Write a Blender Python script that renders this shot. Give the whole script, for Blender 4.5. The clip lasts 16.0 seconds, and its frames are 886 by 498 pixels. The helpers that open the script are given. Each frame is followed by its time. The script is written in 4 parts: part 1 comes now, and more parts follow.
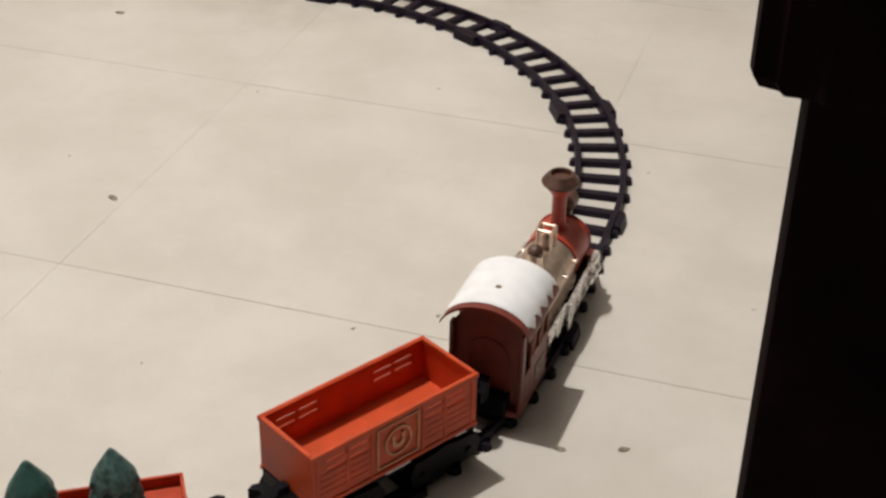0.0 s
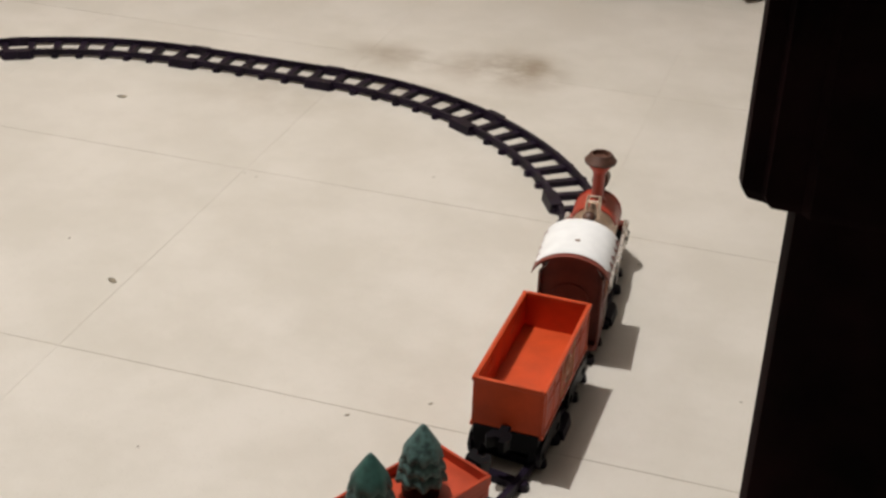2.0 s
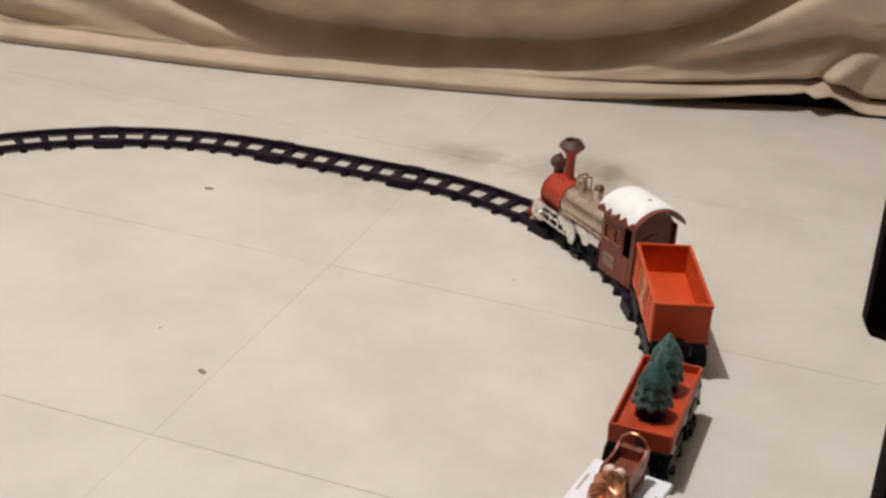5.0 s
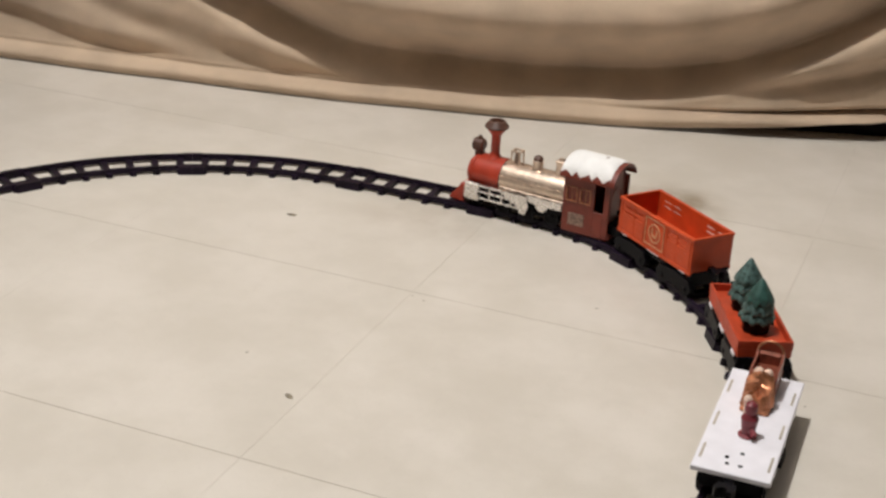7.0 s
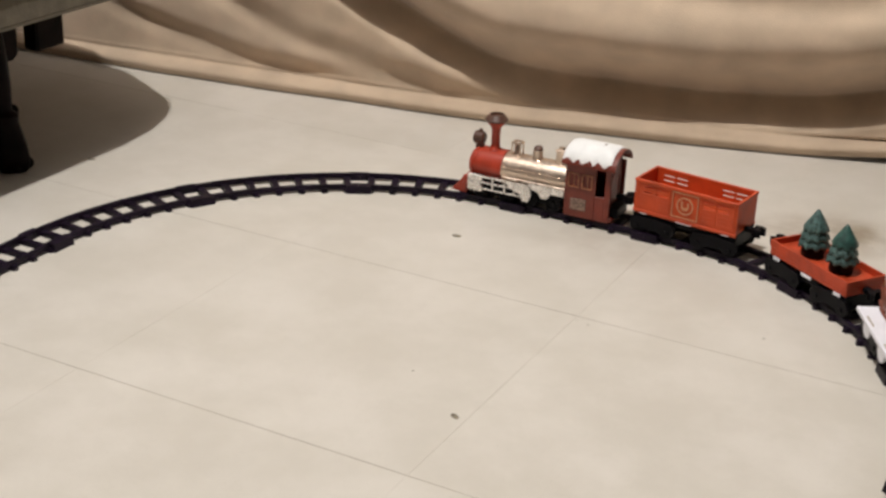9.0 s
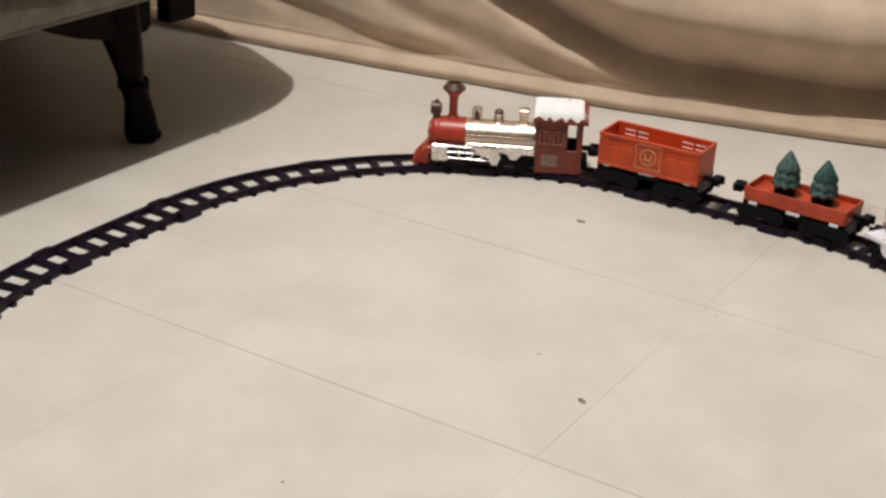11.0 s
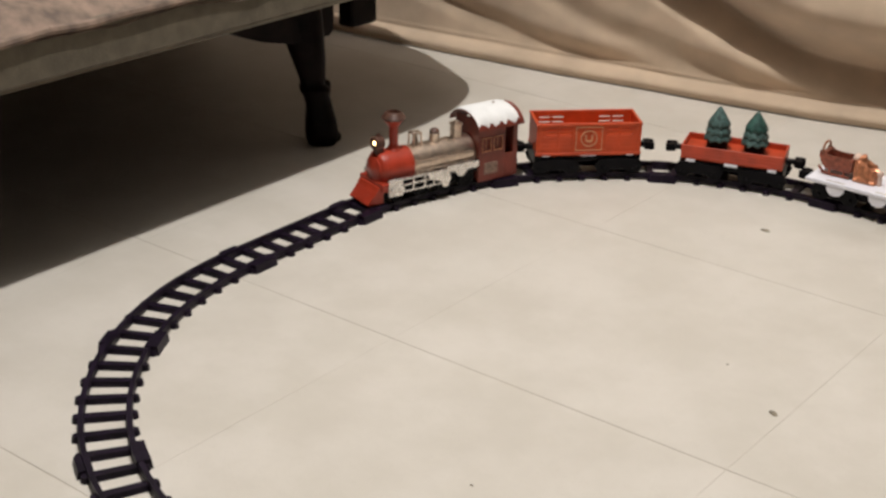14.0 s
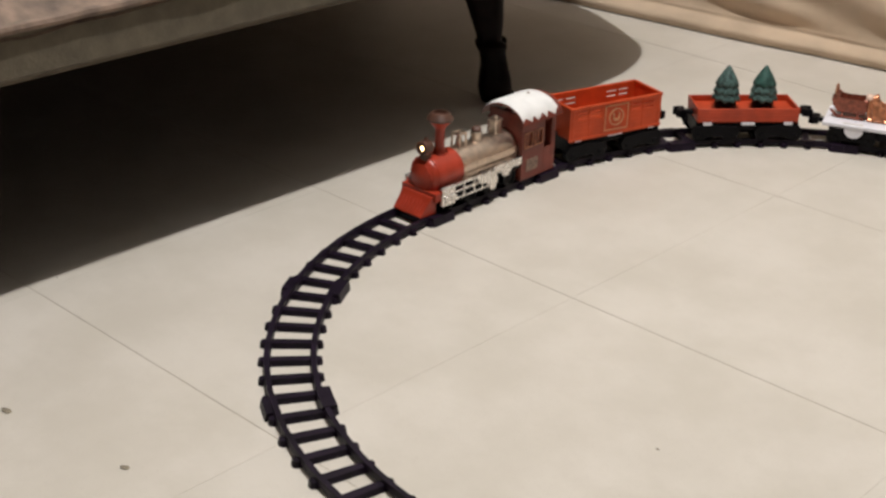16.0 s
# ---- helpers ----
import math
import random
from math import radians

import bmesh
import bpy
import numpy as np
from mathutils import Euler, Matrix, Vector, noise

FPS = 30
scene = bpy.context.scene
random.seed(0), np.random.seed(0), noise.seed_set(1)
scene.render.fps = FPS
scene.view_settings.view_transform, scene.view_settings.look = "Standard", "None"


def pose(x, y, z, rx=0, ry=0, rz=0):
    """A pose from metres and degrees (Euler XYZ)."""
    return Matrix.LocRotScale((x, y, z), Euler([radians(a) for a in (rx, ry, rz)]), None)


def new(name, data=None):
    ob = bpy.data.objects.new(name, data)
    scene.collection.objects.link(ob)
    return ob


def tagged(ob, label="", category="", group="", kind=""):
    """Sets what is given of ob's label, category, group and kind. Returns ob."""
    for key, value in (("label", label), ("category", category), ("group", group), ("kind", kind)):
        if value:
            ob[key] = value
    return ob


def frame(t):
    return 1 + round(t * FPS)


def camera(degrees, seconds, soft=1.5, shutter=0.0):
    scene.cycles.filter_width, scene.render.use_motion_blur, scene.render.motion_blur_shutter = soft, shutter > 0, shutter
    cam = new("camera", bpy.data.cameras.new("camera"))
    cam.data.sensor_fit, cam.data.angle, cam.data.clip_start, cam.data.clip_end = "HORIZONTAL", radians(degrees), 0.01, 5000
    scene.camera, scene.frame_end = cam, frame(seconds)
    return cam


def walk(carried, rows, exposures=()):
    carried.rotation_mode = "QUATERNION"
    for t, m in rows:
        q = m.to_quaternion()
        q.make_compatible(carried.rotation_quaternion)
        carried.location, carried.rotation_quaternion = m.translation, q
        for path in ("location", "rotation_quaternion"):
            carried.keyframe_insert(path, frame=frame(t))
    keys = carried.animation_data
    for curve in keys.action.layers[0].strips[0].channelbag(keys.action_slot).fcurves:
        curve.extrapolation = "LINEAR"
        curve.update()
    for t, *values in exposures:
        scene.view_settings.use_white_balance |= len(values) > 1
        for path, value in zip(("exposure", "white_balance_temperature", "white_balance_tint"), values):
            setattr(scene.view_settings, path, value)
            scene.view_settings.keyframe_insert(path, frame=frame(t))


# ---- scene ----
# ---- camera ----
PATH = [
    (0.0, 0.6364, -0.9279, 0.6788, 17.586, -31.409, -1.110),
    (0.5, 0.6374, -0.9318, 0.6868, 17.911, -30.382, -1.373),
    (1.0, 0.6354, -0.9405, 0.6954, 18.029, -29.480, -1.628),
    (1.5, 0.6354, -0.9390, 0.6961, 18.228, -28.761, -1.924),
    (2.0, 0.6354, -0.9441, 0.7005, 17.653, -28.369, -2.153),
    (2.5, 0.6332, -0.9475, 0.7078, 17.268, -28.057, -2.837),
    (3.0, 0.6259, -0.9573, 0.7155, 17.830, -27.210, -2.636),
    (3.5, 0.6191, -0.9669, 0.7178, 17.818, -27.459, -2.749),
    (4.0, 0.6155, -0.9731, 0.7212, 18.191, -26.406, -2.907),
    (4.5, 0.6104, -0.9762, 0.7259, 19.076, -25.494, -2.749),
    (4.7, 0.6054, -0.9762, 0.7281, 19.474, -25.318, -3.050),
    (6.8, 0.5766, -0.9899, 0.7267, 22.513, -23.970, -2.898),
    (7.0, 0.5747, -0.9899, 0.7264, 22.481, -24.044, -2.821),
    (7.5, 0.5687, -0.9955, 0.7214, 23.510, -23.498, -2.861),
    (8.0, 0.5670, -1.0012, 0.7316, 25.301, -23.594, -2.418),
    (8.5, 0.5612, -0.9973, 0.7346, 26.664, -23.567, -1.981),
    (9.0, 0.5532, -1.0071, 0.7317, 28.343, -23.485, -1.962),
    (9.5, 0.5443, -1.0197, 0.7271, 29.433, -23.788, -2.368),
    (9.7, 0.5388, -1.0267, 0.7266, 30.212, -23.812, -2.488),
    (11.8, 0.5085, -1.0281, 0.7165, 33.632, -24.037, -1.938),
    (12.0, 0.5071, -1.0299, 0.7167, 34.179, -23.953, -1.728),
    (12.5, 0.5005, -1.0337, 0.7226, 35.628, -23.685, -1.630),
    (13.0, 0.4963, -1.0342, 0.7099, 36.571, -24.066, -1.343),
    (13.5, 0.4892, -1.0378, 0.7126, 37.552, -24.194, -1.097),
    (14.0, 0.4775, -1.0467, 0.7115, 38.294, -23.932, -1.158),
    (14.5, 0.4633, -1.0572, 0.7088, 39.553, -24.269, -1.607),
    (15.0, 0.4530, -1.0594, 0.7056, 41.810, -24.741, -1.218),
    (15.5, 0.4406, -1.0689, 0.7038, 42.876, -25.171, -0.878),
    (16.0, 0.4275, -1.0810, 0.6986, 43.911, -25.480, -1.351),
]
cam = camera(34.33, 16.0, soft=2.7)
walk(cam, [(t, pose(x, y, z, 90 + pitch, roll, yaw)) for t, x, y, z, yaw, pitch, roll in PATH])

# ---- light ----
world = bpy.data.worlds.new("world")
world.use_nodes = True
world.node_tree.nodes["Background"].inputs[0].default_value = (0.5, 0.48, 0.45, 1)
world.node_tree.nodes["Background"].inputs[1].default_value = 0.0
scene.world = world
bulb = bpy.data.lights.new("room_light", "POINT")
bulb.energy, bulb.color, bulb.shadow_soft_size = 175, (1.0, 0.980, 0.950), 0.03
new("room_light", bulb).location = (-0.25, 0.05, 2.4)
scene.view_settings.exposure = 0.0


# ---- materials ----
def material(name, colour, rough=0.5, metal=0.0, gloss=0.5, spread=0.08, scale=60.0, bump=0.1, bump_scale=300.0, coat=0.0, grime=0.0):
    """A surface with a slow and a fine variation of tone, uneven gloss and a fine relief."""
    m = bpy.data.materials.new(name)
    m.use_nodes = True
    n, link = m.node_tree.nodes, m.node_tree.links.new
    b = n["Principled BSDF"]
    tex = n.new("ShaderNodeTexCoord")
    big, fine = n.new("ShaderNodeTexNoise"), n.new("ShaderNodeTexNoise")
    big.inputs["Scale"].default_value, big.inputs["Detail"].default_value = scale, 4
    fine.inputs["Scale"].default_value, fine.inputs["Detail"].default_value = bump_scale, 3
    link(tex.outputs["Object"], big.inputs["Vector"]), link(tex.outputs["Object"], fine.inputs["Vector"])
    ramp = n.new("ShaderNodeValToRGB")
    lo = [max(0, c * (1 - spread * 2.2)) for c in colour]
    hi = [min(1, c * (1 + spread * 1.8)) for c in colour]
    ramp.color_ramp.elements[0].position, ramp.color_ramp.elements[0].color = 0.3, (*lo, 1)
    ramp.color_ramp.elements[1].position, ramp.color_ramp.elements[1].color = 0.7, (*hi, 1)
    link(big.outputs["Fac"], ramp.inputs["Fac"])
    link(ramp.outputs["Color"], b.inputs["Base Color"])
    rr = n.new("ShaderNodeMapRange")
    rr.inputs["To Min"].default_value, rr.inputs["To Max"].default_value = max(0.02, rough - 0.08), min(1, rough + 0.1)
    link(big.outputs["Fac"], rr.inputs["Value"]), link(rr.outputs["Result"], b.inputs["Roughness"])
    b.inputs["Metallic"].default_value = metal
    b.inputs["Coat Weight"].default_value = coat
    b.inputs["Specular IOR Level"].default_value = gloss
    bm_ = n.new("ShaderNodeBump")
    bm_.inputs["Strength"].default_value, bm_.inputs["Distance"].default_value = bump, 0.0006
    link(fine.outputs["Fac"], bm_.inputs["Height"]), link(bm_.outputs["Normal"], b.inputs["Normal"])
    return m


def floor_material():
    """Cream polished tile: soft clouding, fine speckle, a little tone change from tile to tile, and two old brown smears."""
    m = bpy.data.materials.new("cream_tile")
    m.use_nodes = True
    n, link = m.node_tree.nodes, m.node_tree.links.new
    b = n["Principled BSDF"]
    geo, info = n.new("ShaderNodeNewGeometry"), n.new("ShaderNodeObjectInfo")

    def noise_tex(scale, detail, rough=0.6):
        t = n.new("ShaderNodeTexNoise")
        t.inputs["Scale"].default_value, t.inputs["Detail"].default_value, t.inputs["Roughness"].default_value = scale, detail, rough
        link(geo.outputs["Position"], t.inputs["Vector"])
        return t.outputs["Fac"]

    def math_node(op, a, c):
        k = n.new("ShaderNodeMath")
        k.operation = op
        for i, v in enumerate((a, c)):
            if isinstance(v, (int, float)):
                k.inputs[i].default_value = v
            else:
                link(v, k.inputs[i])
        return k.outputs[0]

    def mix(fac, a, c):
        k = n.new("ShaderNodeMix")
        k.data_type = "RGBA"
        if isinstance(fac, (int, float)):
            k.inputs[0].default_value = fac
        else:
            link(fac, k.inputs[0])
        for i, v in ((6, a), (7, c)):
            if isinstance(v, tuple):
                k.inputs[i].default_value = v
            else:
                link(v, k.inputs[i])
        return k.outputs[2]

    def ramp(fac, p0, p1):
        k = n.new("ShaderNodeMapRange")
        k.interpolation_type = "SMOOTHSTEP"
        k.inputs["From Min"].default_value, k.inputs["From Max"].default_value = p0, p1
        link(fac, k.inputs["Value"])
        return k.outputs["Result"]

    cloud, speck, blot, brush = noise_tex(7, 6), noise_tex(420, 2), noise_tex(26, 5, 0.7), noise_tex(19, 3, 0.55)
    col = mix(ramp(cloud, 0.32, 0.7), (0.572, 0.526, 0.458, 1), (0.655, 0.605, 0.542, 1))
    col = mix(math_node("MULTIPLY", ramp(blot, 0.55, 0.75), 0.25), col, (0.54, 0.495, 0.43, 1))
    col = mix(math_node("MULTIPLY", ramp(speck, 0.62, 0.7), 0.35), col, (0.47, 0.42, 0.35, 1))
    col = mix(math_node("MULTIPLY", info.outputs["Random"], 0.12), col, (0.55, 0.515, 0.46, 1))
    # two brown smears beside the track
    for cx, cy, rx, ry, amount in ((0.195, 0.815, 0.115, 0.105, 0.70), (0.215, 0.845, 0.06, 0.05, 0.45), (0.045, 0.805, 0.12, 0.07, 0.50), (-0.06, 0.62, 0.16, 0.12, 0.22), (0.10, 0.69, 0.12, 0.05, 0.25)):
        sub = n.new("ShaderNodeVectorMath")
        sub.operation = "SUBTRACT"
        sub.inputs[1].default_value = (cx, cy, 0)
        link(geo.outputs["Position"], sub.inputs[0])
        sc = n.new("ShaderNodeVectorMath")
        sc.operation = "MULTIPLY"
        sc.inputs[1].default_value = (1 / rx, 1 / ry, 0)
        link(sub.outputs[0], sc.inputs[0])
        ln = n.new("ShaderNodeVectorMath")
        ln.operation = "LENGTH"
        link(sc.outputs[0], ln.inputs[0])
        inside = math_node("SUBTRACT", 1.0, ramp(ln.outputs["Value"], 0.15, 1.0))
        torn = math_node("MULTIPLY", inside, ramp(brush, 0.22, 0.72))
        col = mix(math_node("MULTIPLY", torn, amount), col, (0.21, 0.145, 0.08, 1))
    link(col, b.inputs["Base Color"])
    rg = n.new("ShaderNodeMapRange")
    rg.inputs["To Min"].default_value, rg.inputs["To Max"].default_value = 0.38, 0.55
    link(cloud, rg.inputs["Value"]), link(rg.outputs["Result"], b.inputs["Roughness"])
    b.inputs["Specular IOR Level"].default_value = 0.35
    bump = n.new("ShaderNodeBump")
    bump.inputs["Strength"].default_value, bump.inputs["Distance"].default_value = 0.08, 0.0005
    link(blot, bump.inputs["Height"]), link(bump.outputs["Normal"], b.inputs["Normal"])
    return m


def cloth_material(name, colour, weave=900.0, sheen=0.3, spread=0.06, scale=9.0, bump=0.35):
    m = material(name, colour, 0.75, spread=spread, scale=scale, bump=bump, bump_scale=weave)
    b = m.node_tree.nodes["Principled BSDF"]
    b.inputs["Sheen Weight"].default_value = sheen
    return m


def glow_material(name, colour, strength):
    m = bpy.data.materials.new(name)
    m.use_nodes = True
    b = m.node_tree.nodes["Principled BSDF"]
    b.inputs["Base Color"].default_value = (*colour, 1)
    b.inputs["Emission Color"].default_value = (*colour, 1)
    b.inputs["Emission Strength"].default_value = strength
    return m


TILE = floor_material()
GROUT = material("grout", (0.43, 0.375, 0.31), 0.9, spread=0.15, scale=30)
# for the unseen far walls: dark so that little light bounces back
FARWALL = material("dark_unseen_wall", (0.030, 0.022, 0.017), 0.8, spread=0.06, scale=3.0, bump=0.2, bump_scale=60)
WALL = material("wall_paint", (0.41, 0.385, 0.355), 0.9, spread=0.03, scale=2.0, bump=0.2, bump_scale=60)
CEIL = material("ceiling_paint", (0.23, 0.216, 0.202), 0.9, spread=0.02, scale=2.0)
BLACK = material("black_plastic", (0.0035, 0.003, 0.0045), 0.45, gloss=0.13, spread=0.2, scale=90, bump=0.15)
TRACK = material("track_plastic", (0.010, 0.0050, 0.0135), 0.45, gloss=0.2, spread=0.25, scale=70, bump=0.15)
RED = material("red_plastic", (0.40, 0.040, 0.017), 0.36, spread=0.10, scale=50, bump=0.08)
CABRED = material("cab_brown_red_plastic", (0.18, 0.029, 0.016), 0.42, spread=0.12, scale=50, bump=0.1)
WAGONRED = material("red_wagon_plastic", (0.46, 0.055, 0.018), 0.45, gloss=0.35, spread=0.12, scale=45, bump=0.1)
FRAMEGOLD = material("worn_gold_edge", (0.36, 0.13, 0.06), 0.4, spread=0.25, scale=200)
ORANGE = material("orange_red_plastic", (0.57, 0.070, 0.016), 0.45, gloss=0.35, spread=0.08, scale=45, bump=0.1)
CHROME = material("brass_chrome", (0.74, 0.60, 0.49), 0.33, metal=1.0, spread=0.08, scale=120, bump=0.15, bump_scale=500)
SILVER = material("silver_plating", (0.80, 0.76, 0.72), 0.26, metal=0.75, spread=0.06, scale=120, bump=0.2, bump_scale=600)
DARKMETAL = material("dark_bronze_plastic", (0.10, 0.045, 0.03), 0.4, spread=0.2, scale=90)
WHITE = material("white_plastic", (0.80, 0.785, 0.84), 0.45, spread=0.03, scale=40, bump=0.1)
SNOW = material("snow_white_paint", (0.86, 0.85, 0.84), 0.6, spread=0.03, scale=60, bump=0.3, bump_scale=250)
GOLDPRINT = material("gold_print", (0.60, 0.27, 0.13), 0.45, spread=0.1, scale=200)
GREEN = material("green_plastic", (0.026, 0.080, 0.066), 0.5, spread=0.25, scale=120, bump=0.4, bump_scale=400)
FROST = material("frosted_green_plastic", (0.060, 0.115, 0.105), 0.55, spread=0.3, scale=260, bump=0.4, bump_scale=400)
COPPER = material("copper_plating", (0.50, 0.20, 0.10), 0.32, metal=0.55, spread=0.2, scale=160, bump=0.4, bump_scale=350)
SLEIGHRED = material("brown_red_plating", (0.26, 0.075, 0.045), 0.35, metal=0.3, spread=0.2, scale=160, bump=0.4, bump_scale=350)
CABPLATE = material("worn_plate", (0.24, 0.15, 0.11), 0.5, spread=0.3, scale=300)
MAROON = material("maroon_plastic", (0.20, 0.025, 0.035), 0.4, spread=0.15, scale=120)
PALE = material("pale_plastic", (0.75, 0.55, 0.44), 0.5, spread=0.08, scale=120)
SHEET = cloth_material("tan_sheet", (0.550, 0.418, 0.298), 420, 0.3, 0.07, 14.0, 0.8)
SOFA = cloth_material("grey_beige_upholstery", (0.116, 0.095, 0.064), 260, 0.05, 0.11, 55.0, 1.0)
SEAT = cloth_material("rose_beige_upholstery", (0.205, 0.142, 0.106), 260, 0.08, 0.24, 40.0, 1.0)
WOOD = material("dark_stained_wood", (0.0065, 0.0033, 0.0030), 0.36, gloss=0.06, spread=0.35, scale=40, bump=0.6, bump_scale=110)
POSTWOOD = material("dark_polished_wood", (0.0070, 0.0026, 0.0028), 0.65, gloss=0.02, spread=0.3, scale=30, bump=0.2, bump_scale=120)
CRUMB = material("dry_crumb", (0.27, 0.23, 0.17), 0.9, spread=0.3, scale=300)
LIT = glow_material("headlight_glow", (1.0, 0.62, 0.28), 14.0)


# ---- mesh helpers ----
def part(name, bm, mat, parent=None, label="", smooth=35):
    me = bpy.data.meshes.new(name)
    bmesh.ops.recalc_face_normals(bm, faces=bm.faces[:])
    bm.to_mesh(me)
    bm.free()
    me.materials.append(mat)
    if smooth:
        me.polygons.foreach_set("use_smooth", [True] * len(me.polygons))
        me.set_sharp_from_angle(angle=radians(smooth))
    ob = new(name, me)
    ob.parent = parent
    if label:
        ob["label"] = label
    return ob


def box(bm, x0, x1, y0, y1, z0, z1, bevel=0.0006):
    r = bmesh.ops.create_cube(bm, size=1, matrix=Matrix.LocRotScale(((x0 + x1) / 2, (y0 + y1) / 2, (z0 + z1) / 2), None, (x1 - x0, y1 - y0, z1 - z0)))
    if bevel:
        edges = list({e for v in r["verts"] for e in v.link_edges})
        bmesh.ops.bevel(bm, geom=edges, offset=bevel, segments=1, affect="EDGES")
    return bm


def rod(bm, p0, p1, r0, r1=None, seg=14):
    p0, p1 = Vector(p0), Vector(p1)
    d = p1 - p0
    m = Matrix.Translation((p0 + p1) / 2) @ d.to_track_quat("Z", "Y").to_matrix().to_4x4()
    bmesh.ops.create_cone(bm, cap_ends=True, segments=seg, radius1=r0, radius2=r0 if r1 is None else r1, depth=d.length, matrix=m)
    return bm


def lathe(bm, profile, seg=24, m=None):
    """Turns (radius, height) pairs round the z axis, then places them by m."""
    m = m or Matrix()
    rings = []
    for r, z in profile:
        rings.append([bm.verts.new(m @ Vector((r * math.cos(a), r * math.sin(a), z))) for a in (2 * math.pi * i / seg for i in range(seg))])
    for a, b in zip(rings, rings[1:]):
        for i in range(seg):
            bm.faces.new((a[i], a[(i + 1) % seg], b[(i + 1) % seg], b[i]))
    bm.faces.new(rings[0][::-1]), bm.faces.new(rings[-1])
    return bm


def slab(bm, outline, to3, depth):
    """A flat outline (u, v) with thickness: to3(u, v, w) places it, w from 0 to depth."""
    lo = [bm.verts.new(to3(u, v, 0)) for u, v in outline]
    hi = [bm.verts.new(to3(u, v, depth)) for u, v in outline]
    bm.faces.new(lo[::-1]), bm.faces.new(hi)
    for i in range(len(lo)):
        j = (i + 1) % len(lo)
        bm.faces.new((lo[i], lo[j], hi[j], hi[i]))
    return bm


ALONG_Y = Matrix.Rotation(radians(-90), 4, "X")  # turns a lathe's axis from z to y


# ---- the loop of track ----
LOOP_X, LOOP_Y, HALF, BEND = -0.110, 0.130, 0.098, 0.451
QUARTER = BEND * math.pi / 2
LOOP = 4 * (2 * HALF + QUARTER)


def ease(v):
    v = min(1.0, max(0.0, v))
    return v * v * (3 - 2 * v)


# how far the loosely jointed loop bulges out of its true shape, at every 30 degrees from -180
BULGE = (0.0024, -0.0042, -0.0008, -0.0042, -0.0067, -0.0067, -0.0050, -0.0083, 0.0050, 0.0026, 0.0030, -0.0029)


def true_place(s):
    """The rounded square of four straight and twelve bent pieces, with its bulges; s counts along the true shape."""
    k, u = divmod(s % LOOP, 2 * HALF + QUARTER)
    if u < HALF:
        x, y = HALF + BEND, u
    elif u < HALF + QUARTER:
        a = (u - HALF) / BEND
        x, y = HALF + BEND * math.cos(a), HALF + BEND * math.sin(a)
    else:
        x, y = HALF - (u - HALF - QUARTER), HALF + BEND
    for _ in range(int(k)):
        x, y = -y, x
    a = math.degrees(math.atan2(y, x))
    out = sum(b * math.exp(-0.5 * (((a + 180 - 30 * i + 180) % 360 - 180) / 22) ** 2) for i, b in enumerate(BULGE))
    k = 1 + out / math.hypot(x, y)
    return Vector((LOOP_X + k * x, LOOP_Y + k * y, 0))


STEPS = np.linspace(0, LOOP, 1201)
SPOTS = np.array([true_place(s)[:2] for s in STEPS])
RUN = np.concatenate(([0], np.cumsum(np.hypot(*np.diff(SPOTS, axis=0).T))))  # metres run along the bulged loop
ROUND = float(RUN[-1])


def loop_place(s):
    s = s % ROUND
    return Vector((float(np.interp(s, RUN, SPOTS[:, 0])), float(np.interp(s, RUN, SPOTS[:, 1])), 0))


def on_loop(s):
    """Place and heading (radians, 0 is +y) at s metres along the loop, from the middle of its east side, anticlockwise."""
    d = loop_place(s + 0.006) - loop_place(s - 0.006)
    return loop_place(s), math.atan2(-d.x, d.y)


# ---- room ----
def floor_and_walls():
    bm = bmesh.new()
    box(bm, -1.6, 5.6, -4.4, 2.0, -0.06, -0.0004, 0)
    floor = tagged(part("floor", bm, GROUT), "cream square-tiled floor with fine joints", "floor", kind="structure")
    # unseen walls: east and south dark, west and north paler, to steer bounced light
    for name, d, dark in (("wall_west", (-1.7, -1.6, -4.4, 2.0), False), ("wall_east", (5.6, 5.7, -4.4, 2.0), True),
                           ("wall_south", (-1.7, 5.7, -4.5, -4.4), True), ("wall_north", (-1.7, 5.7, 2.0, 2.1), False)):
        bm = bmesh.new()
        box(bm, d[0], d[1], d[2], d[3], -0.06, 2.75, 0)
        tagged(part(name, bm, FARWALL if dark else WALL), "unseen far wall, kept dark to cut bounced light" if dark else "plain beige painted wall", "wall", kind="structure")
    # unseen ceiling, greyed to hold down the bounced light
    bm = bmesh.new()
    box(bm, -1.7, 5.7, -4.5, 2.1, 2.75, 2.85, 0)
    tagged(part("ceiling", bm, CEIL), "plain grey unseen ceiling", "ceiling", kind="structure")
    return floor


FLOOR = floor_and_walls()


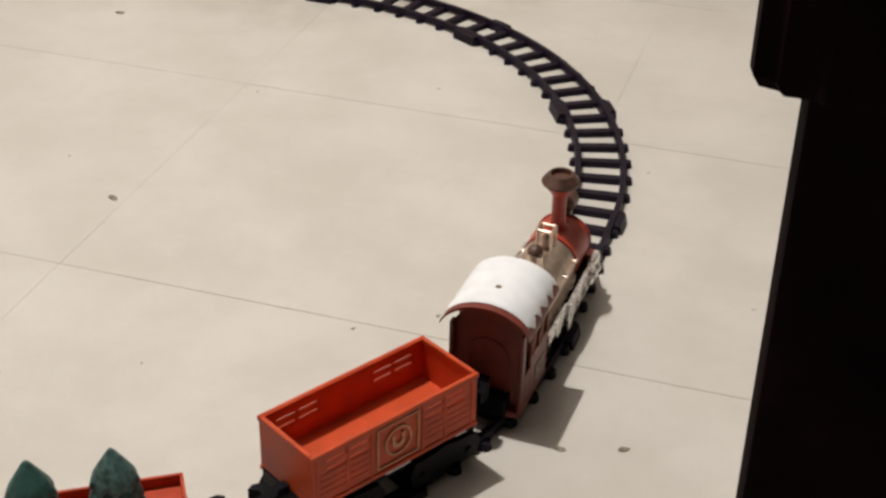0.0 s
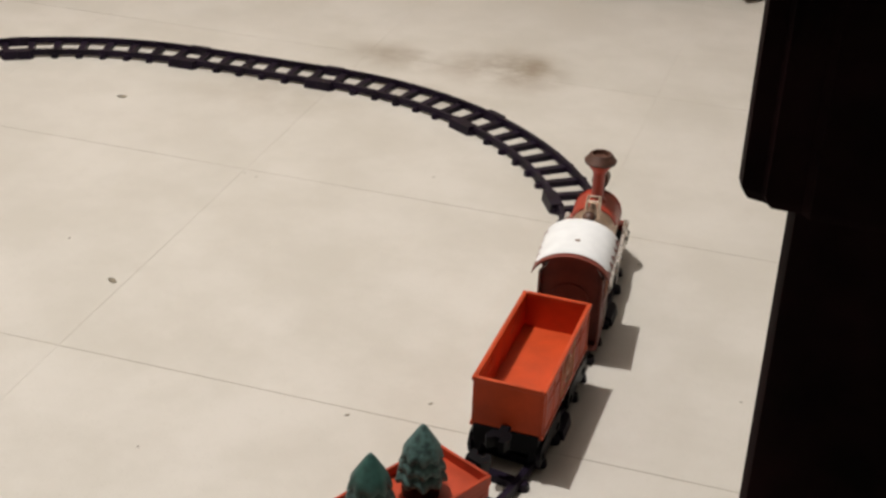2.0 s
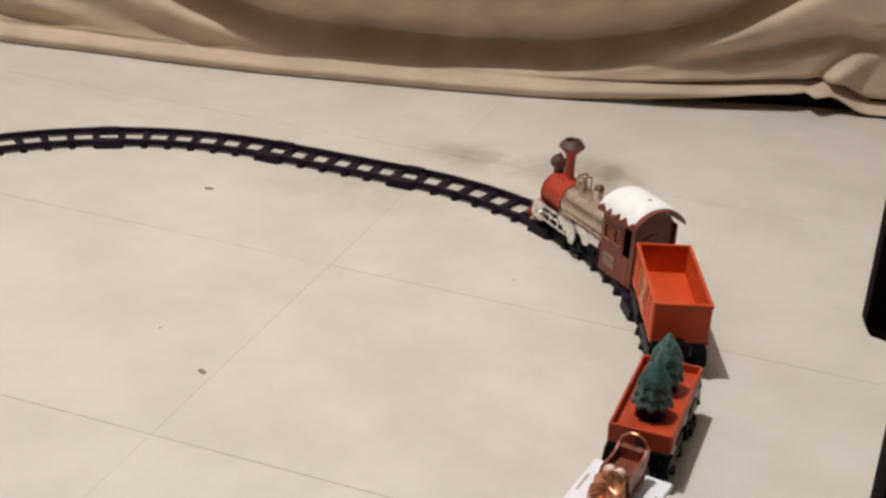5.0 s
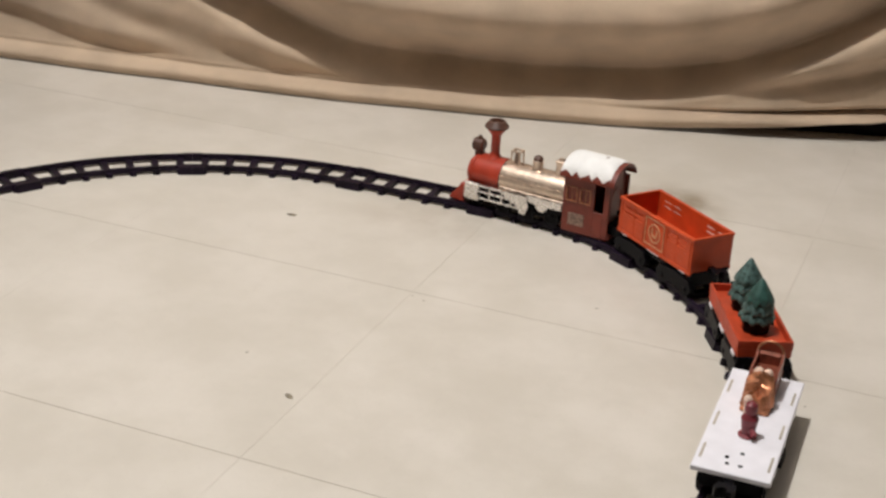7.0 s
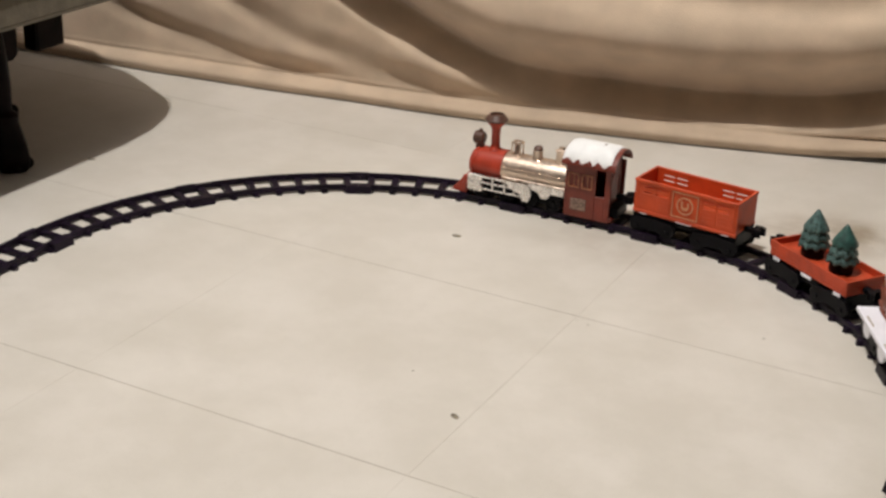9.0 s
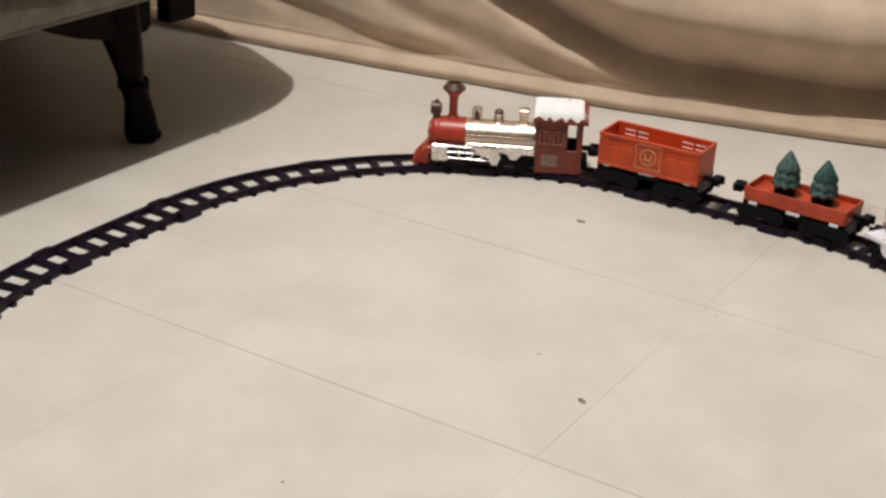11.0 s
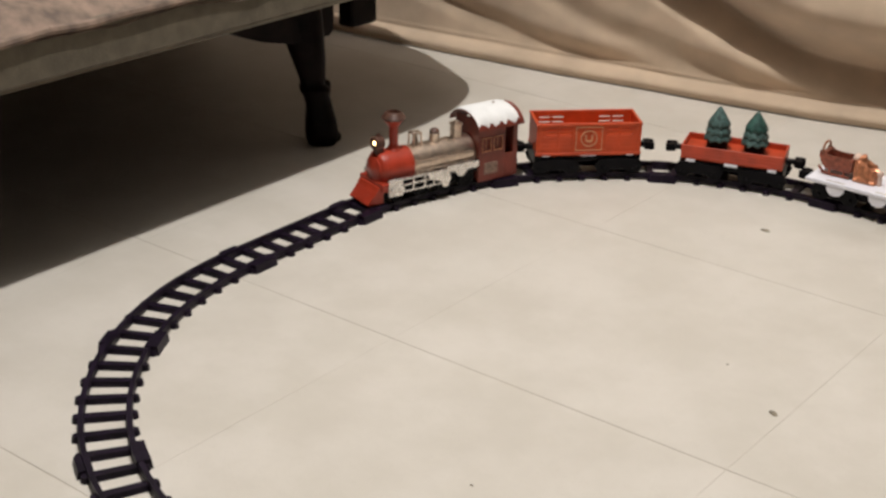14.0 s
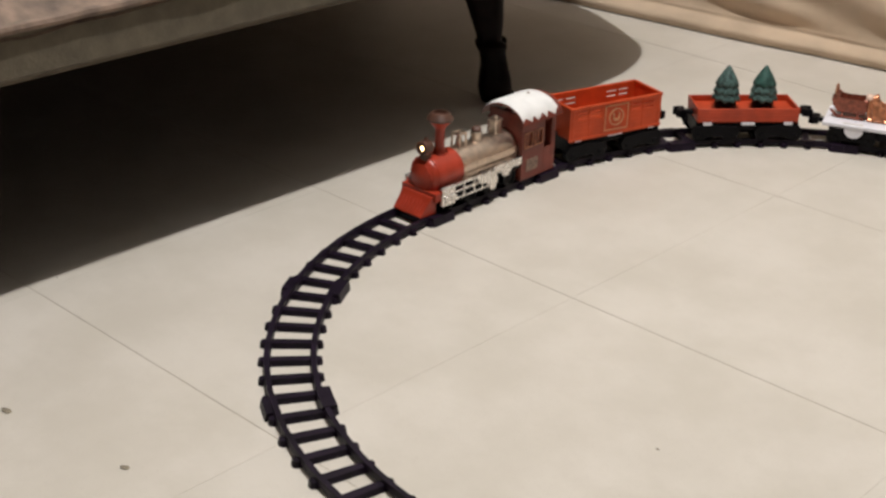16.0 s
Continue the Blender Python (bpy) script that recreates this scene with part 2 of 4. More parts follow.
# ---- track pieces ----
def track_piece(s0, length, count):
    """One moulded piece: two rails, six or seven sleepers and the coupling plates at both ends."""
    root = new("track_piece")
    mid, _ = on_loop(s0 + length / 2)
    root.location = mid

    def at(s, side, z):
        p, h = on_loop(s)
        return p + Vector((math.cos(h), math.sin(h), 0)) * side + Vector((0, 0, z)) - mid

    steps = 10
    for side in (-0.0225, 0.0225):
        bm = bmesh.new()
        rings = []
        for i in range(steps + 1):
            s = s0 + 0.0001 + (length - 0.0002) * i / steps
            rings.append([bm.verts.new(at(s, side + dx, z)) for dx, z in ((-0.0034, 0.003), (-0.0026, 0.0102), (0.0026, 0.0102), (0.0034, 0.003))])
        for a, b in zip(rings, rings[1:]):
            for i in range(4):
                bm.faces.new((a[i], a[(i + 1) % 4], b[(i + 1) % 4], b[i]))
        bm.faces.new(rings[0]), bm.faces.new(rings[-1][::-1])
        part("rail", bm, TRACK, root, smooth=30)
    pitch = length / count
    for k in range(count):
        s = s0 + (k + 0.5) * pitch
        bm = bmesh.new()
        half, ends = 0.0052, 0.0315
        nose = [(-1, -0.45), (-0.94, -0.85), (-0.87, -1), (0.87, -1), (0.94, -0.85), (1, -0.45), (1, 0.45), (0.94, 0.85), (0.87, 1), (-0.87, 1), (-0.94, 0.85), (-1, 0.45)]
        low = [at(s + v * half, u * ends, 0.0) for u, v in nose]
        top = [at(s + v * (half - 0.0008), u * (ends - 0.001), 0.0062) for u, v in nose]
        lo, hi = [bm.verts.new(v) for v in low], [bm.verts.new(v) for v in top]
        bm.faces.new(lo[::-1]), bm.faces.new(hi)
        for i in range(12):
            bm.faces.new((lo[i], lo[(i + 1) % 12], hi[(i + 1) % 12], hi[i]))
        part("sleeper", bm, TRACK, root, smooth=0)
    for end in (0, 1):
        for side in (-1, 1):
            bm = bmesh.new()
            reach, rise = (0.55, 0.0108) if side < 0 else (0.38, 0.0084)
            a, b = (s0 + 0.0001, s0 + reach * pitch) if end == 0 else (s0 + length - reach * pitch, s0 + length - 0.0001)
            pts = [(a, 0.0185), (a, 0.0338), (b, 0.0338), (b, 0.0185)]
            lo = [bm.verts.new(at(s, side * d, 0.0)) for s, d in pts]
            hi = [bm.verts.new(at(s, side * (d if d < 0.02 else d - 0.0015), rise)) for s, d in pts]
            bm.faces.new(lo[::-1]), bm.faces.new(hi)
            for i in range(4):
                bm.faces.new((lo[i], lo[(i + 1) % 4], hi[(i + 1) % 4], hi[i]))
            part("coupling_plate", bm, TRACK, root, smooth=0)
    kind = "straight" if count == 6 else "curved"
    return tagged(root, kind + " black plastic toy track piece lying on the floor", "track", "toy railway loop")


# where the pieces begin along the loop, from the middle of its east side; the last stretch is shared evenly
STARTS = (-0.0975, 0.0960, 0.3310, 0.5690, 0.8045, 0.9980, 1.2340, 1.4700, 1.7055, 1.8995, 2.1375, 2.3735)


def track_loop():
    rest = ROUND + STARTS[0] - STARTS[-1]
    ends = list(STARTS) + [STARTS[-1] + rest * k for k in (0.2067, 0.3767, 0.5845, 0.7922, 1.0)]
    for k, (s0, s1) in enumerate(zip(ends, ends[1:])):
        track_piece(s0, s1 - s0, 6 if k % 4 == 0 else 7)


track_loop()


# ---- train: shared parts ----
WHEELS = []  # every wheel pair, with its radius, to be turned


def wheel_pair(parent, y, r=0.0105):
    bm = bmesh.new()
    for sx in (-1, 1):
        m = Matrix.Translation((sx * 0.0225, 0, 0)) @ Matrix.Rotation(radians(90 * sx), 4, "Y")
        lathe(bm, [(r * 0.35, -0.003), (r * 1.12, -0.003), (r * 1.12, -0.0018), (r, -0.0016), (r, 0.003), (r * 0.78, 0.003), (r * 0.7, 0.0015), (r * 0.35, 0.0015), (r * 0.3, 0.0034)], 18, m)
    rod(bm, (-0.022, 0, 0), (0.022, 0, 0), 0.0022, seg=8)
    w = part("wheelset", bm, BLACK, parent)
    w.location = (0, y, 0.0102 + r)
    WHEELS.append((w, y, r))


def coupler(parent, y, way, name="coupler", z=0.042):
    """A knuckle hook on a drawbar that points along way (+1 ahead, -1 behind)."""
    bm = bmesh.new()
    box(bm, -0.004, 0.004, min(y, y + way * 0.016), max(y, y + way * 0.016), z - 0.003, z + 0.003)
    hook = [(-0.008, 0.012), (0.008, 0.012), (0.009, 0.020), (0.006, 0.026), (0.001, 0.026), (0.002, 0.021), (-0.003, 0.020), (-0.009, 0.025), (-0.011, 0.020)]
    slab(bm, hook, lambda u, v, w: Vector((u, y + way * v, z - 0.005 + w)), 0.010)
    part(name, bm, BLACK, parent)


def chassis(parent, half, deck, bogie):
    """Black underframe with two bogies, their side frames and steps."""
    bm = bmesh.new()
    box(bm, -0.0255, 0.0255, -half, half, deck - 0.012, deck)
    for y in (-half + 0.004, half - 0.004):
        box(bm, -0.027, 0.027, y - 0.005, y + 0.005, deck - 0.018, deck)
    part("underframe", bm, BLACK, parent)
    for y in (-bogie, bogie):
        bm = bmesh.new()
        for sx in (-1, 1):
            x = sx * 0.0285
            slab(bm, [(-0.033, 0.022), (-0.028, 0.031), (-0.010, 0.032), (0, 0.034), (0.010, 0.032), (0.028, 0.031), (0.033, 0.022), (0.029, 0.012), (0.016, 0.012), (0.010, 0.016), (-0.010, 0.016), (-0.016, 0.012), (-0.029, 0.012)],
                 lambda u, v, w: Vector((x + sx * (w - 0.0015), y + u, v)), 0.003)
            for dy in (-0.022, 0.022):
                rod(bm, (x, y + dy, 0.0185), (x + sx * 0.003, y + dy, 0.0185), 0.004, 0.003, 10)
        box(bm, -0.028, 0.028, y - 0.005, y + 0.005, 0.020, 0.027)
        part("bogie", bm, BLACK, parent)
        wheel_pair(parent, y - 0.019, 0.0105)
        wheel_pair(parent, y + 0.019, 0.0105)


# ---- locomotive; y is counted from its chimney ----
def ring_band(bm, y, r, w, t, cz):
    lathe(bm, [(r, 0), (r + t, 0.0002), (r + t, w - 0.0002), (r, w)], 28, Matrix.Translation((0, y, cz)) @ ALONG_Y)


def locomotive():
    loco = tagged(new("toy_locomotive"), "red toy steam locomotive with brass boiler and snowy cab roof", "toy train", "toy train")
    cz, r = 0.051, 0.0225
    bm = bmesh.new()
    box(bm, -0.019, 0.019, -0.190, 0.030, 0.016, 0.030)
    box(bm, -0.027, 0.027, -0.116, 0.024, 0.029, 0.033)
    part("underframe", bm, BLACK, loco)
    # smokebox and boiler
    bm = bmesh.new()
    lathe(bm, [(r + 0.0012, -0.019), (r + 0.0012, 0.016), (r + 0.0006, 0.024), (r - 0.002, 0.0275), (r - 0.005, 0.029), (r - 0.005, 0.0305), (r - 0.009, 0.0325), (0.006, 0.0335), (0.003, 0.0345)], 32, Matrix.Translation((0, 0, cz)) @ ALONG_Y)
    smokebox = part("smokebox", bm, RED, loco, "glossy red smokebox with rounded front")
    bm = bmesh.new()
    ring_band(bm, 0.021, r - 0.001, 0.002, 0.0028, cz)
    box(bm, -0.013, 0.013, 0.004, 0.020, 0.030, 0.036)
    part("smokebox_saddle", bm, RED, smokebox)
    bm = bmesh.new()
    lathe(bm, [(r - 0.001, -0.117), (r, -0.1165), (r, -0.0195), (r - 0.001, -0.019)], 40, Matrix.Translation((0, 0, cz)) @ ALONG_Y)
    boiler = part("boiler", bm, CHROME, loco, "pinkish brass-chromed boiler")
    for y in (-0.024, -0.046, -0.068, -0.090, -0.112):
        bm = bmesh.new()
        ring_band(bm, y, r - 0.0005, 0.0026, 0.0008, cz)
        part("boiler_band", bm, CHROME, boiler)
    for sx in (-1, 1):
        bm = bmesh.new()
        a = radians(18)
        x, z = sx * (r + 0.0025) * math.cos(a), cz + (r + 0.0025) * math.sin(a)
        rod(bm, (x, -0.112, z), (x, -0.020, z), 0.0009, seg=8)
        for y in (-0.105, -0.077, -0.050, -0.024):
            rod(bm, (x * 0.86, y, z), (x, y, z), 0.0011, seg=8)
        part("handrail", bm, CHROME, boiler)
        bm = bmesh.new()
        box(bm, sx * (r - 0.0015) - 0.0022, sx * (r - 0.0015) + 0.0022, -0.115, -0.021, cz - 0.0150, cz - 0.0055, 0.0012)
        for k in range(12):
            y = -0.1125 + k * 0.0080
            box(bm, sx * (r + 0.0009) - 0.0008, sx * (r + 0.0009) + 0.0008, y - 0.0026, y + 0.0026, cz - 0.0135 + 0.002 * (k % 2), cz - 0.0075 + 0.001 * (k % 3), 0.0004)
        part("boiler_panel", bm, CHROME, boiler)
    # chimney
    bm = bmesh.new()
    lathe(bm, [(0.0100, 0.069), (0.0095, 0.074), (0.0068, 0.077), (0.0060, 0.082), (0.0060, 0.103), (0.0080, 0.107), (0.0150, 0.1155), (0.0155, 0.1175), (0.0120, 0.1215), (0.0100, 0.1235), (0.0085, 0.1235), (0.0080, 0.119)], 28)
    chimney = part("chimney", bm, RED, loco, "red flared chimney with dark top")
    bm = bmesh.new()
    lathe(bm, [(0.0154, 0.1150), (0.0160, 0.1172), (0.0126, 0.1215), (0.0104, 0.1242), (0.0086, 0.1242), (0.0080, 0.1200)], 28)
    part("chimney_cap", bm, DARKMETAL, chimney, "dark brown chimney cap")
    # headlamp
    bm = bmesh.new()
    box(bm, -0.005, 0.005, 0.018, 0.028, 0.071, 0.079, 0.001)
    lathe(bm, [(0.006, 0.016), (0.0085, 0.018), (0.0090, 0.030), (0.0080, 0.031), (0.0068, 0.029)], 22, Matrix.Translation((0, 0, 0.0865)) @ ALONG_Y)
    rod(bm, (0, 0.023, 0.094), (0, 0.023, 0.099), 0.004, 0.002, 12)
    lamp = part("headlamp", bm, DARKMETAL, loco, "dark headlamp housing")
    bm = bmesh.new()
    bmesh.ops.create_uvsphere(bm, u_segments=14, v_segments=9, radius=0.0042, matrix=Matrix.Translation((0, 0.0258, 0.0865)))
    part("headlamp_bulb", bm, LIT, lamp, "glowing amber headlamp bulb")
    # bell in a square frame, dome with a dark cap, square housing
    bm = bmesh.new()
    for sx in (-1, 1):
        for y in (-0.0395, -0.0275):
            rod(bm, (sx * 0.0062, y, 0.071), (sx * 0.0058, y * 0.94 - 0.002, 0.0905), 0.0013, seg=8)
        rod(bm, (sx * 0.0058, -0.040, 0.0900), (sx * 0.0058, -0.0270, 0.0900), 0.0014, seg=8)
    for y in (-0.0392, -0.0278):
        rod(bm, (-0.0062, y, 0.0900), (0.0062, y, 0.0900), 0.0014, seg=8)
    frame_ob = part("bell_frame", bm, CHROME, loco, "small chromed bell frame")
    bm = bmesh.new()
    lathe(bm, [(0.0050, 0.0745), (0.0042, 0.0770), (0.0034, 0.0840), (0.0015, 0.0870), (0.0008, 0.0890)], 16, Matrix.Translation((0, -0.0335, 0)))
    part("bell", bm, CHROME, frame_ob)
    bm = bmesh.new()
    lathe(bm, [(0.0082, 0.069), (0.0074, 0.0735), (0.0068, 0.0765), (0.0070, 0.0835), (0.0060, 0.0850)], 22, Matrix.Translation((0, -0.064, 0)))
    dome = part("sand_dome", bm, CHROME, loco, "chromed sand dome")
    bm = bmesh.new()
    lathe(bm, [(0.0062, 0.0845), (0.0064, 0.0868), (0.0048, 0.0895), (0.0015, 0.0910)], 22, Matrix.Translation((0, -0.064, 0)))
    part("dome_cap", bm, DARKMETAL, dome, "dark rounded dome cap")
    bm = bmesh.new()
    box(bm, -0.0062, 0.0062, -0.1045, -0.0925, 0.068, 0.0905, 0.0012)
    box(bm, -0.0072, 0.0072, -0.1055, -0.0915, 0.0895, 0.0925, 0.0008)
    lathe(bm, [(0.0040, 0.0920), (0.0036, 0.0945), (0.0016, 0.0955)], 14, Matrix.Translation((0, -0.0985, 0)))
    part("steam_housing", bm, CHROME, loco, "square brass-chromed steam housing")
    # cow catcher and buffer beam
    bm = bmesh.new()
    box(bm, -0.0285, 0.0285, 0.022, 0.034, 0.027, 0.038, 0.001)
    part("buffer_beam", bm, RED, loco)
    bm = bmesh.new()
    slab(bm, [(0.030, 0.034), (0.037, 0.033), (0.043, 0.023), (0.053, 0.013), (0.053, 0.0115), (0.030, 0.0115)], lambda u, v, w: Vector((-0.0245 * (1 - max(0, u - 0.034) * 5) if w == 0 else 0.0245 * (1 - max(0, u - 0.034) * 5), u, v)), 1)
    for i in range(-4, 5):
        x = i * 0.0058
        rod(bm, (x, 0.034, 0.033), (x * 0.92, 0.0515, 0.0135), 0.0013, seg=6)
    part("cow_catcher", bm, RED, loco, "red ribbed cow catcher")
    # running gear
    for sx in (-1, 1):
        bm = bmesh.new()
        X = lambda a: (min(sx * a[0], sx * a[1]), max(sx * a[0], sx * a[1]))
        x0, x1 = X((0.027, 0.0325))
        box(bm, x0, x1, 0.004, 0.026, 0.020, 0.044, 0.0015)
        rod(bm, (sx * 0.030, 0.008, 0.030), (sx * 0.0345, 0.008, 0.030), 0.005, 0.004, 12)
        rod(bm, (sx * 0.030, 0.020, 0.030), (sx * 0.0345, 0.020, 0.030), 0.005, 0.004, 12)
        x0, x1 = X((0.0285, 0.0315))
        for z0, z1 in ((0.0405, 0.0430), (0.0325, 0.0348), (0.0235, 0.0258)):
            box(bm, x0, x1, -0.066, 0.004, z0, z1, 0.0004)
        for y in (-0.012, -0.030, -0.044, -0.062):
            box(bm, x0, x1, y - 0.0012, y + 0.0012, 0.0235, 0.043, 0.0004)
        slab(bm, [(-0.030, 0.043), (-0.066, 0.043), (-0.070, 0.030), (-0.066, 0.019), (-0.058, 0.019), (-0.054, 0.028), (-0.038, 0.034)], lambda u, v, w: Vector((sx * (0.0305 + w), u, v)), 0.002)
        slab(bm, [(-0.066, 0.045), (-0.116, 0.045), (-0.116, 0.036), (-0.098, 0.036), (-0.092, 0.028), (-0.084, 0.028), (-0.078, 0.036), (-0.066, 0.038)], lambda u, v, w: Vector((sx * (0.0275 + w), u, v)), 0.003)
        part("valve_gear", bm, SILVER, loco, "silver-white moulded rods and cylinder")
    # cab
    cab = new("cab")
    cab.parent = loco
    cab.empty_display_size = 0.02
    y0, y1, zt, t = -0.117, -0.181, 0.085, 0.0026
    for sx in (-1, 1):
        bm = bmesh.new()
        xa, xb = sorted((sx * 0.029, sx * (0.029 - t)))
        box(bm, xa, xb, -0.160, y0, 0.012, 0.054, 0.0005)       # below the windows
        box(bm, xa, xb, -0.160, y0, 0.073, zt, 0.0005)          # above them
        for ya, yb in ((-0.122, y0), (-0.141, -0.136), (-0.160, -0.155)):
            box(bm, xa, xb, ya, yb, 0.054, 0.073, 0)
        box(bm, xa, xb, y1, -0.1735, 0.012, zt, 0.0005)
        box(bm, xa, xb, -0.1735, -0.160, 0.012, 0.046, 0.0005)
        part("cab_side", bm, CABRED, cab)
        for yc in (-0.129, -0.148):
            bm = bmesh.new()
            xo = sx * 0.0292
            for ya, yb, za, zb in ((yc - 0.0078, yc + 0.0078, 0.0722, 0.0740), (yc - 0.0078, yc + 0.0078, 0.0532, 0.0550), (yc - 0.0078, yc - 0.0062, 0.0532, 0.0740), (yc + 0.0062, yc + 0.0078, 0.0532, 0.0740)):
                box(bm, xo - 0.0008, xo + 0.0008, ya, yb, za, zb, 0)
            box(bm, sx * 0.0278 - 0.0004, sx * 0.0278 + 0.0004, yc - 0.0006, yc + 0.0006, 0.054, 0.073, 0)
            part("cab_window_frame", bm, FRAMEGOLD, cab, "worn gold window edge")
            bm = bmesh.new()
            box(bm, sx * 0.0270 - 0.0004, sx * 0.0270 + 0.0004, yc - 0.0072, yc + 0.0072, 0.0535, 0.0735, 0)
            part("cab_window_blind", bm, CABRED, cab)
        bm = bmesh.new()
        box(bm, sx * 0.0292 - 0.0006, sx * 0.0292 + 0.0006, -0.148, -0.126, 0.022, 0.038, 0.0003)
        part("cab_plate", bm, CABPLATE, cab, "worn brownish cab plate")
    bm = bmesh.new()
    box(bm, -0.0264, 0.0264, y0 - t, y0, 0.012, zt + 0.012, 0.0005)
    part("cab_front", bm, CABRED, cab)
    bm = bmesh.new()
    arch = [(-0.0264, 0.012), (0.0264, 0.012), (0.0264, zt), (0.020, zt + 0.010), (0.010, zt + 0.0155), (0, zt + 0.017), (-0.010, zt + 0.0155), (-0.020, zt + 0.010), (-0.0264, zt)]
    slab(bm, arch, lambda u, v, w: Vector((u, -0.1765 + w, v)), 0.003)
    part("cab_back", bm, CABRED, cab, "dark red cab back with arched doorway")
    bm = bmesh.new()
    for i in range(12):
        a0, a1 = math.pi * i / 12, math.pi * (i + 1) / 12
        slab(bm, [(0.0165 * math.cos(a0), 0.060 + 0.0145 * math.sin(a0)), (0.0165 * math.cos(a1), 0.060 + 0.0145 * math.sin(a1)), (0.0145 * math.cos(a1), 0.060 + 0.0128 * math.sin(a1)), (0.0145 * math.cos(a0), 0.060 + 0.0128 * math.sin(a0))],
             lambda u, v, w: Vector((u, -0.1777 + w, v)), 0.0012)
    for sx in (-1, 1):
        box(bm, sx * 0.0155 - 0.001, sx * 0.0155 + 0.001, -0.1777, -0.1765, 0.020, 0.060, 0)
    part("doorway_moulding", bm, CABRED, cab)
    bm = bmesh.new()
    box(bm, -0.027, 0.027, y1 - 0.003, y0, 0.0125, 0.018, 0.0005)
    part("cab_floor", bm, CABRED, cab)

    def roof_point(u, lift):
        a = radians(74) * u
        return 0.0345 * math.sin(a) / math.sin(radians(74)), zt + 0.0005 + 0.0195 * (math.cos(a) - math.cos(radians(74))) / (1 - math.cos(radians(74))) + lift

    bm = bmesh.new()
    n = 20
    grid = [[bm.verts.new((*(lambda q: (q[0], y))(roof_point(-1 + 2 * i / n, lift)), roof_point(-1 + 2 * i / n, lift)[1])) for i in range(n + 1)] for y, lift in ((-0.1870, 0), (-0.1870, 0.002), (-0.112, 0.002), (-0.112, 0))]
    for k in range(4):
        for i in range(n):
            bm.faces.new((grid[k][i], grid[k][i + 1], grid[(k + 1) % 4][i + 1], grid[(k + 1) % 4][i]))
    for i in (0, n):
        bm.faces.new([grid[k][i] for k in range(4)])
    roof = part("cab_roof", bm, CABRED, loco, "arched brown-red cab roof")
    # snow on the roof: a thick sheet whose long edges hang in points
    bm = bmesh.new()
    ny = 44
    tops, lows = [], []
    rng = random.Random(4)
    for j in range(ny + 1):
        y = -0.1805 + 0.0680 * j / ny
        rt, rl = [], []
        reach = 0.79 + 0.18 * abs((j * 0.105 + 0.35 + 0.10 * math.sin(j * 0.4)) % 1 * 2 - 1) ** 1.1 + rng.uniform(-0.015, 0.015)
        for i in range(n + 1):
            u = (-1 + 2 * i / n) * reach
            x, z = roof_point(u, 0.0021)
            lift = 0.0026 * (1 - abs(-1 + 2 * i / n) ** 6) * (1 - abs(2 * j / ny - 1) ** 10) + 0.0004
            rt.append(bm.verts.new((x * (1 + lift * 6), y, z + lift)))
            rl.append(bm.verts.new((x, y, z)))
        tops.append(rt), lows.append(rl)
    for j in range(ny):
        for i in range(n):
            bm.faces.new((tops[j][i], tops[j][i + 1], tops[j + 1][i + 1], tops[j + 1][i]))
            bm.faces.new((lows[j][i], lows[j + 1][i], lows[j + 1][i + 1], lows[j][i + 1]))
        for i in (0, n):
            bm.faces.new((tops[j][i], tops[j + 1][i], lows[j + 1][i], lows[j][i]))
    for j in (0, ny):
        for i in range(n):
            bm.faces.new((tops[j][i], tops[j][i + 1], lows[j][i + 1], lows[j][i]))
    part("roof_snow", bm, SNOW, roof, "white moulded snow with ragged edges")
    bm = bmesh.new()
    lathe(bm, [(0.0022, 0.1080), (0.0024, 0.1102), (0.0016, 0.1106)], 14, Matrix.Translation((0.001, -0.160, 0)))
    part("roof_screw", bm, CABPLATE, roof, "small grey screw head")
    for y in (0.010, -0.030, -0.064, -0.100):
        wheel_pair(loco, y, 0.0085 if y > 0 else 0.0115)
    wheel_pair(loco, -0.160, 0.0085)
    coupler(loco, -0.181, -1)
    return loco


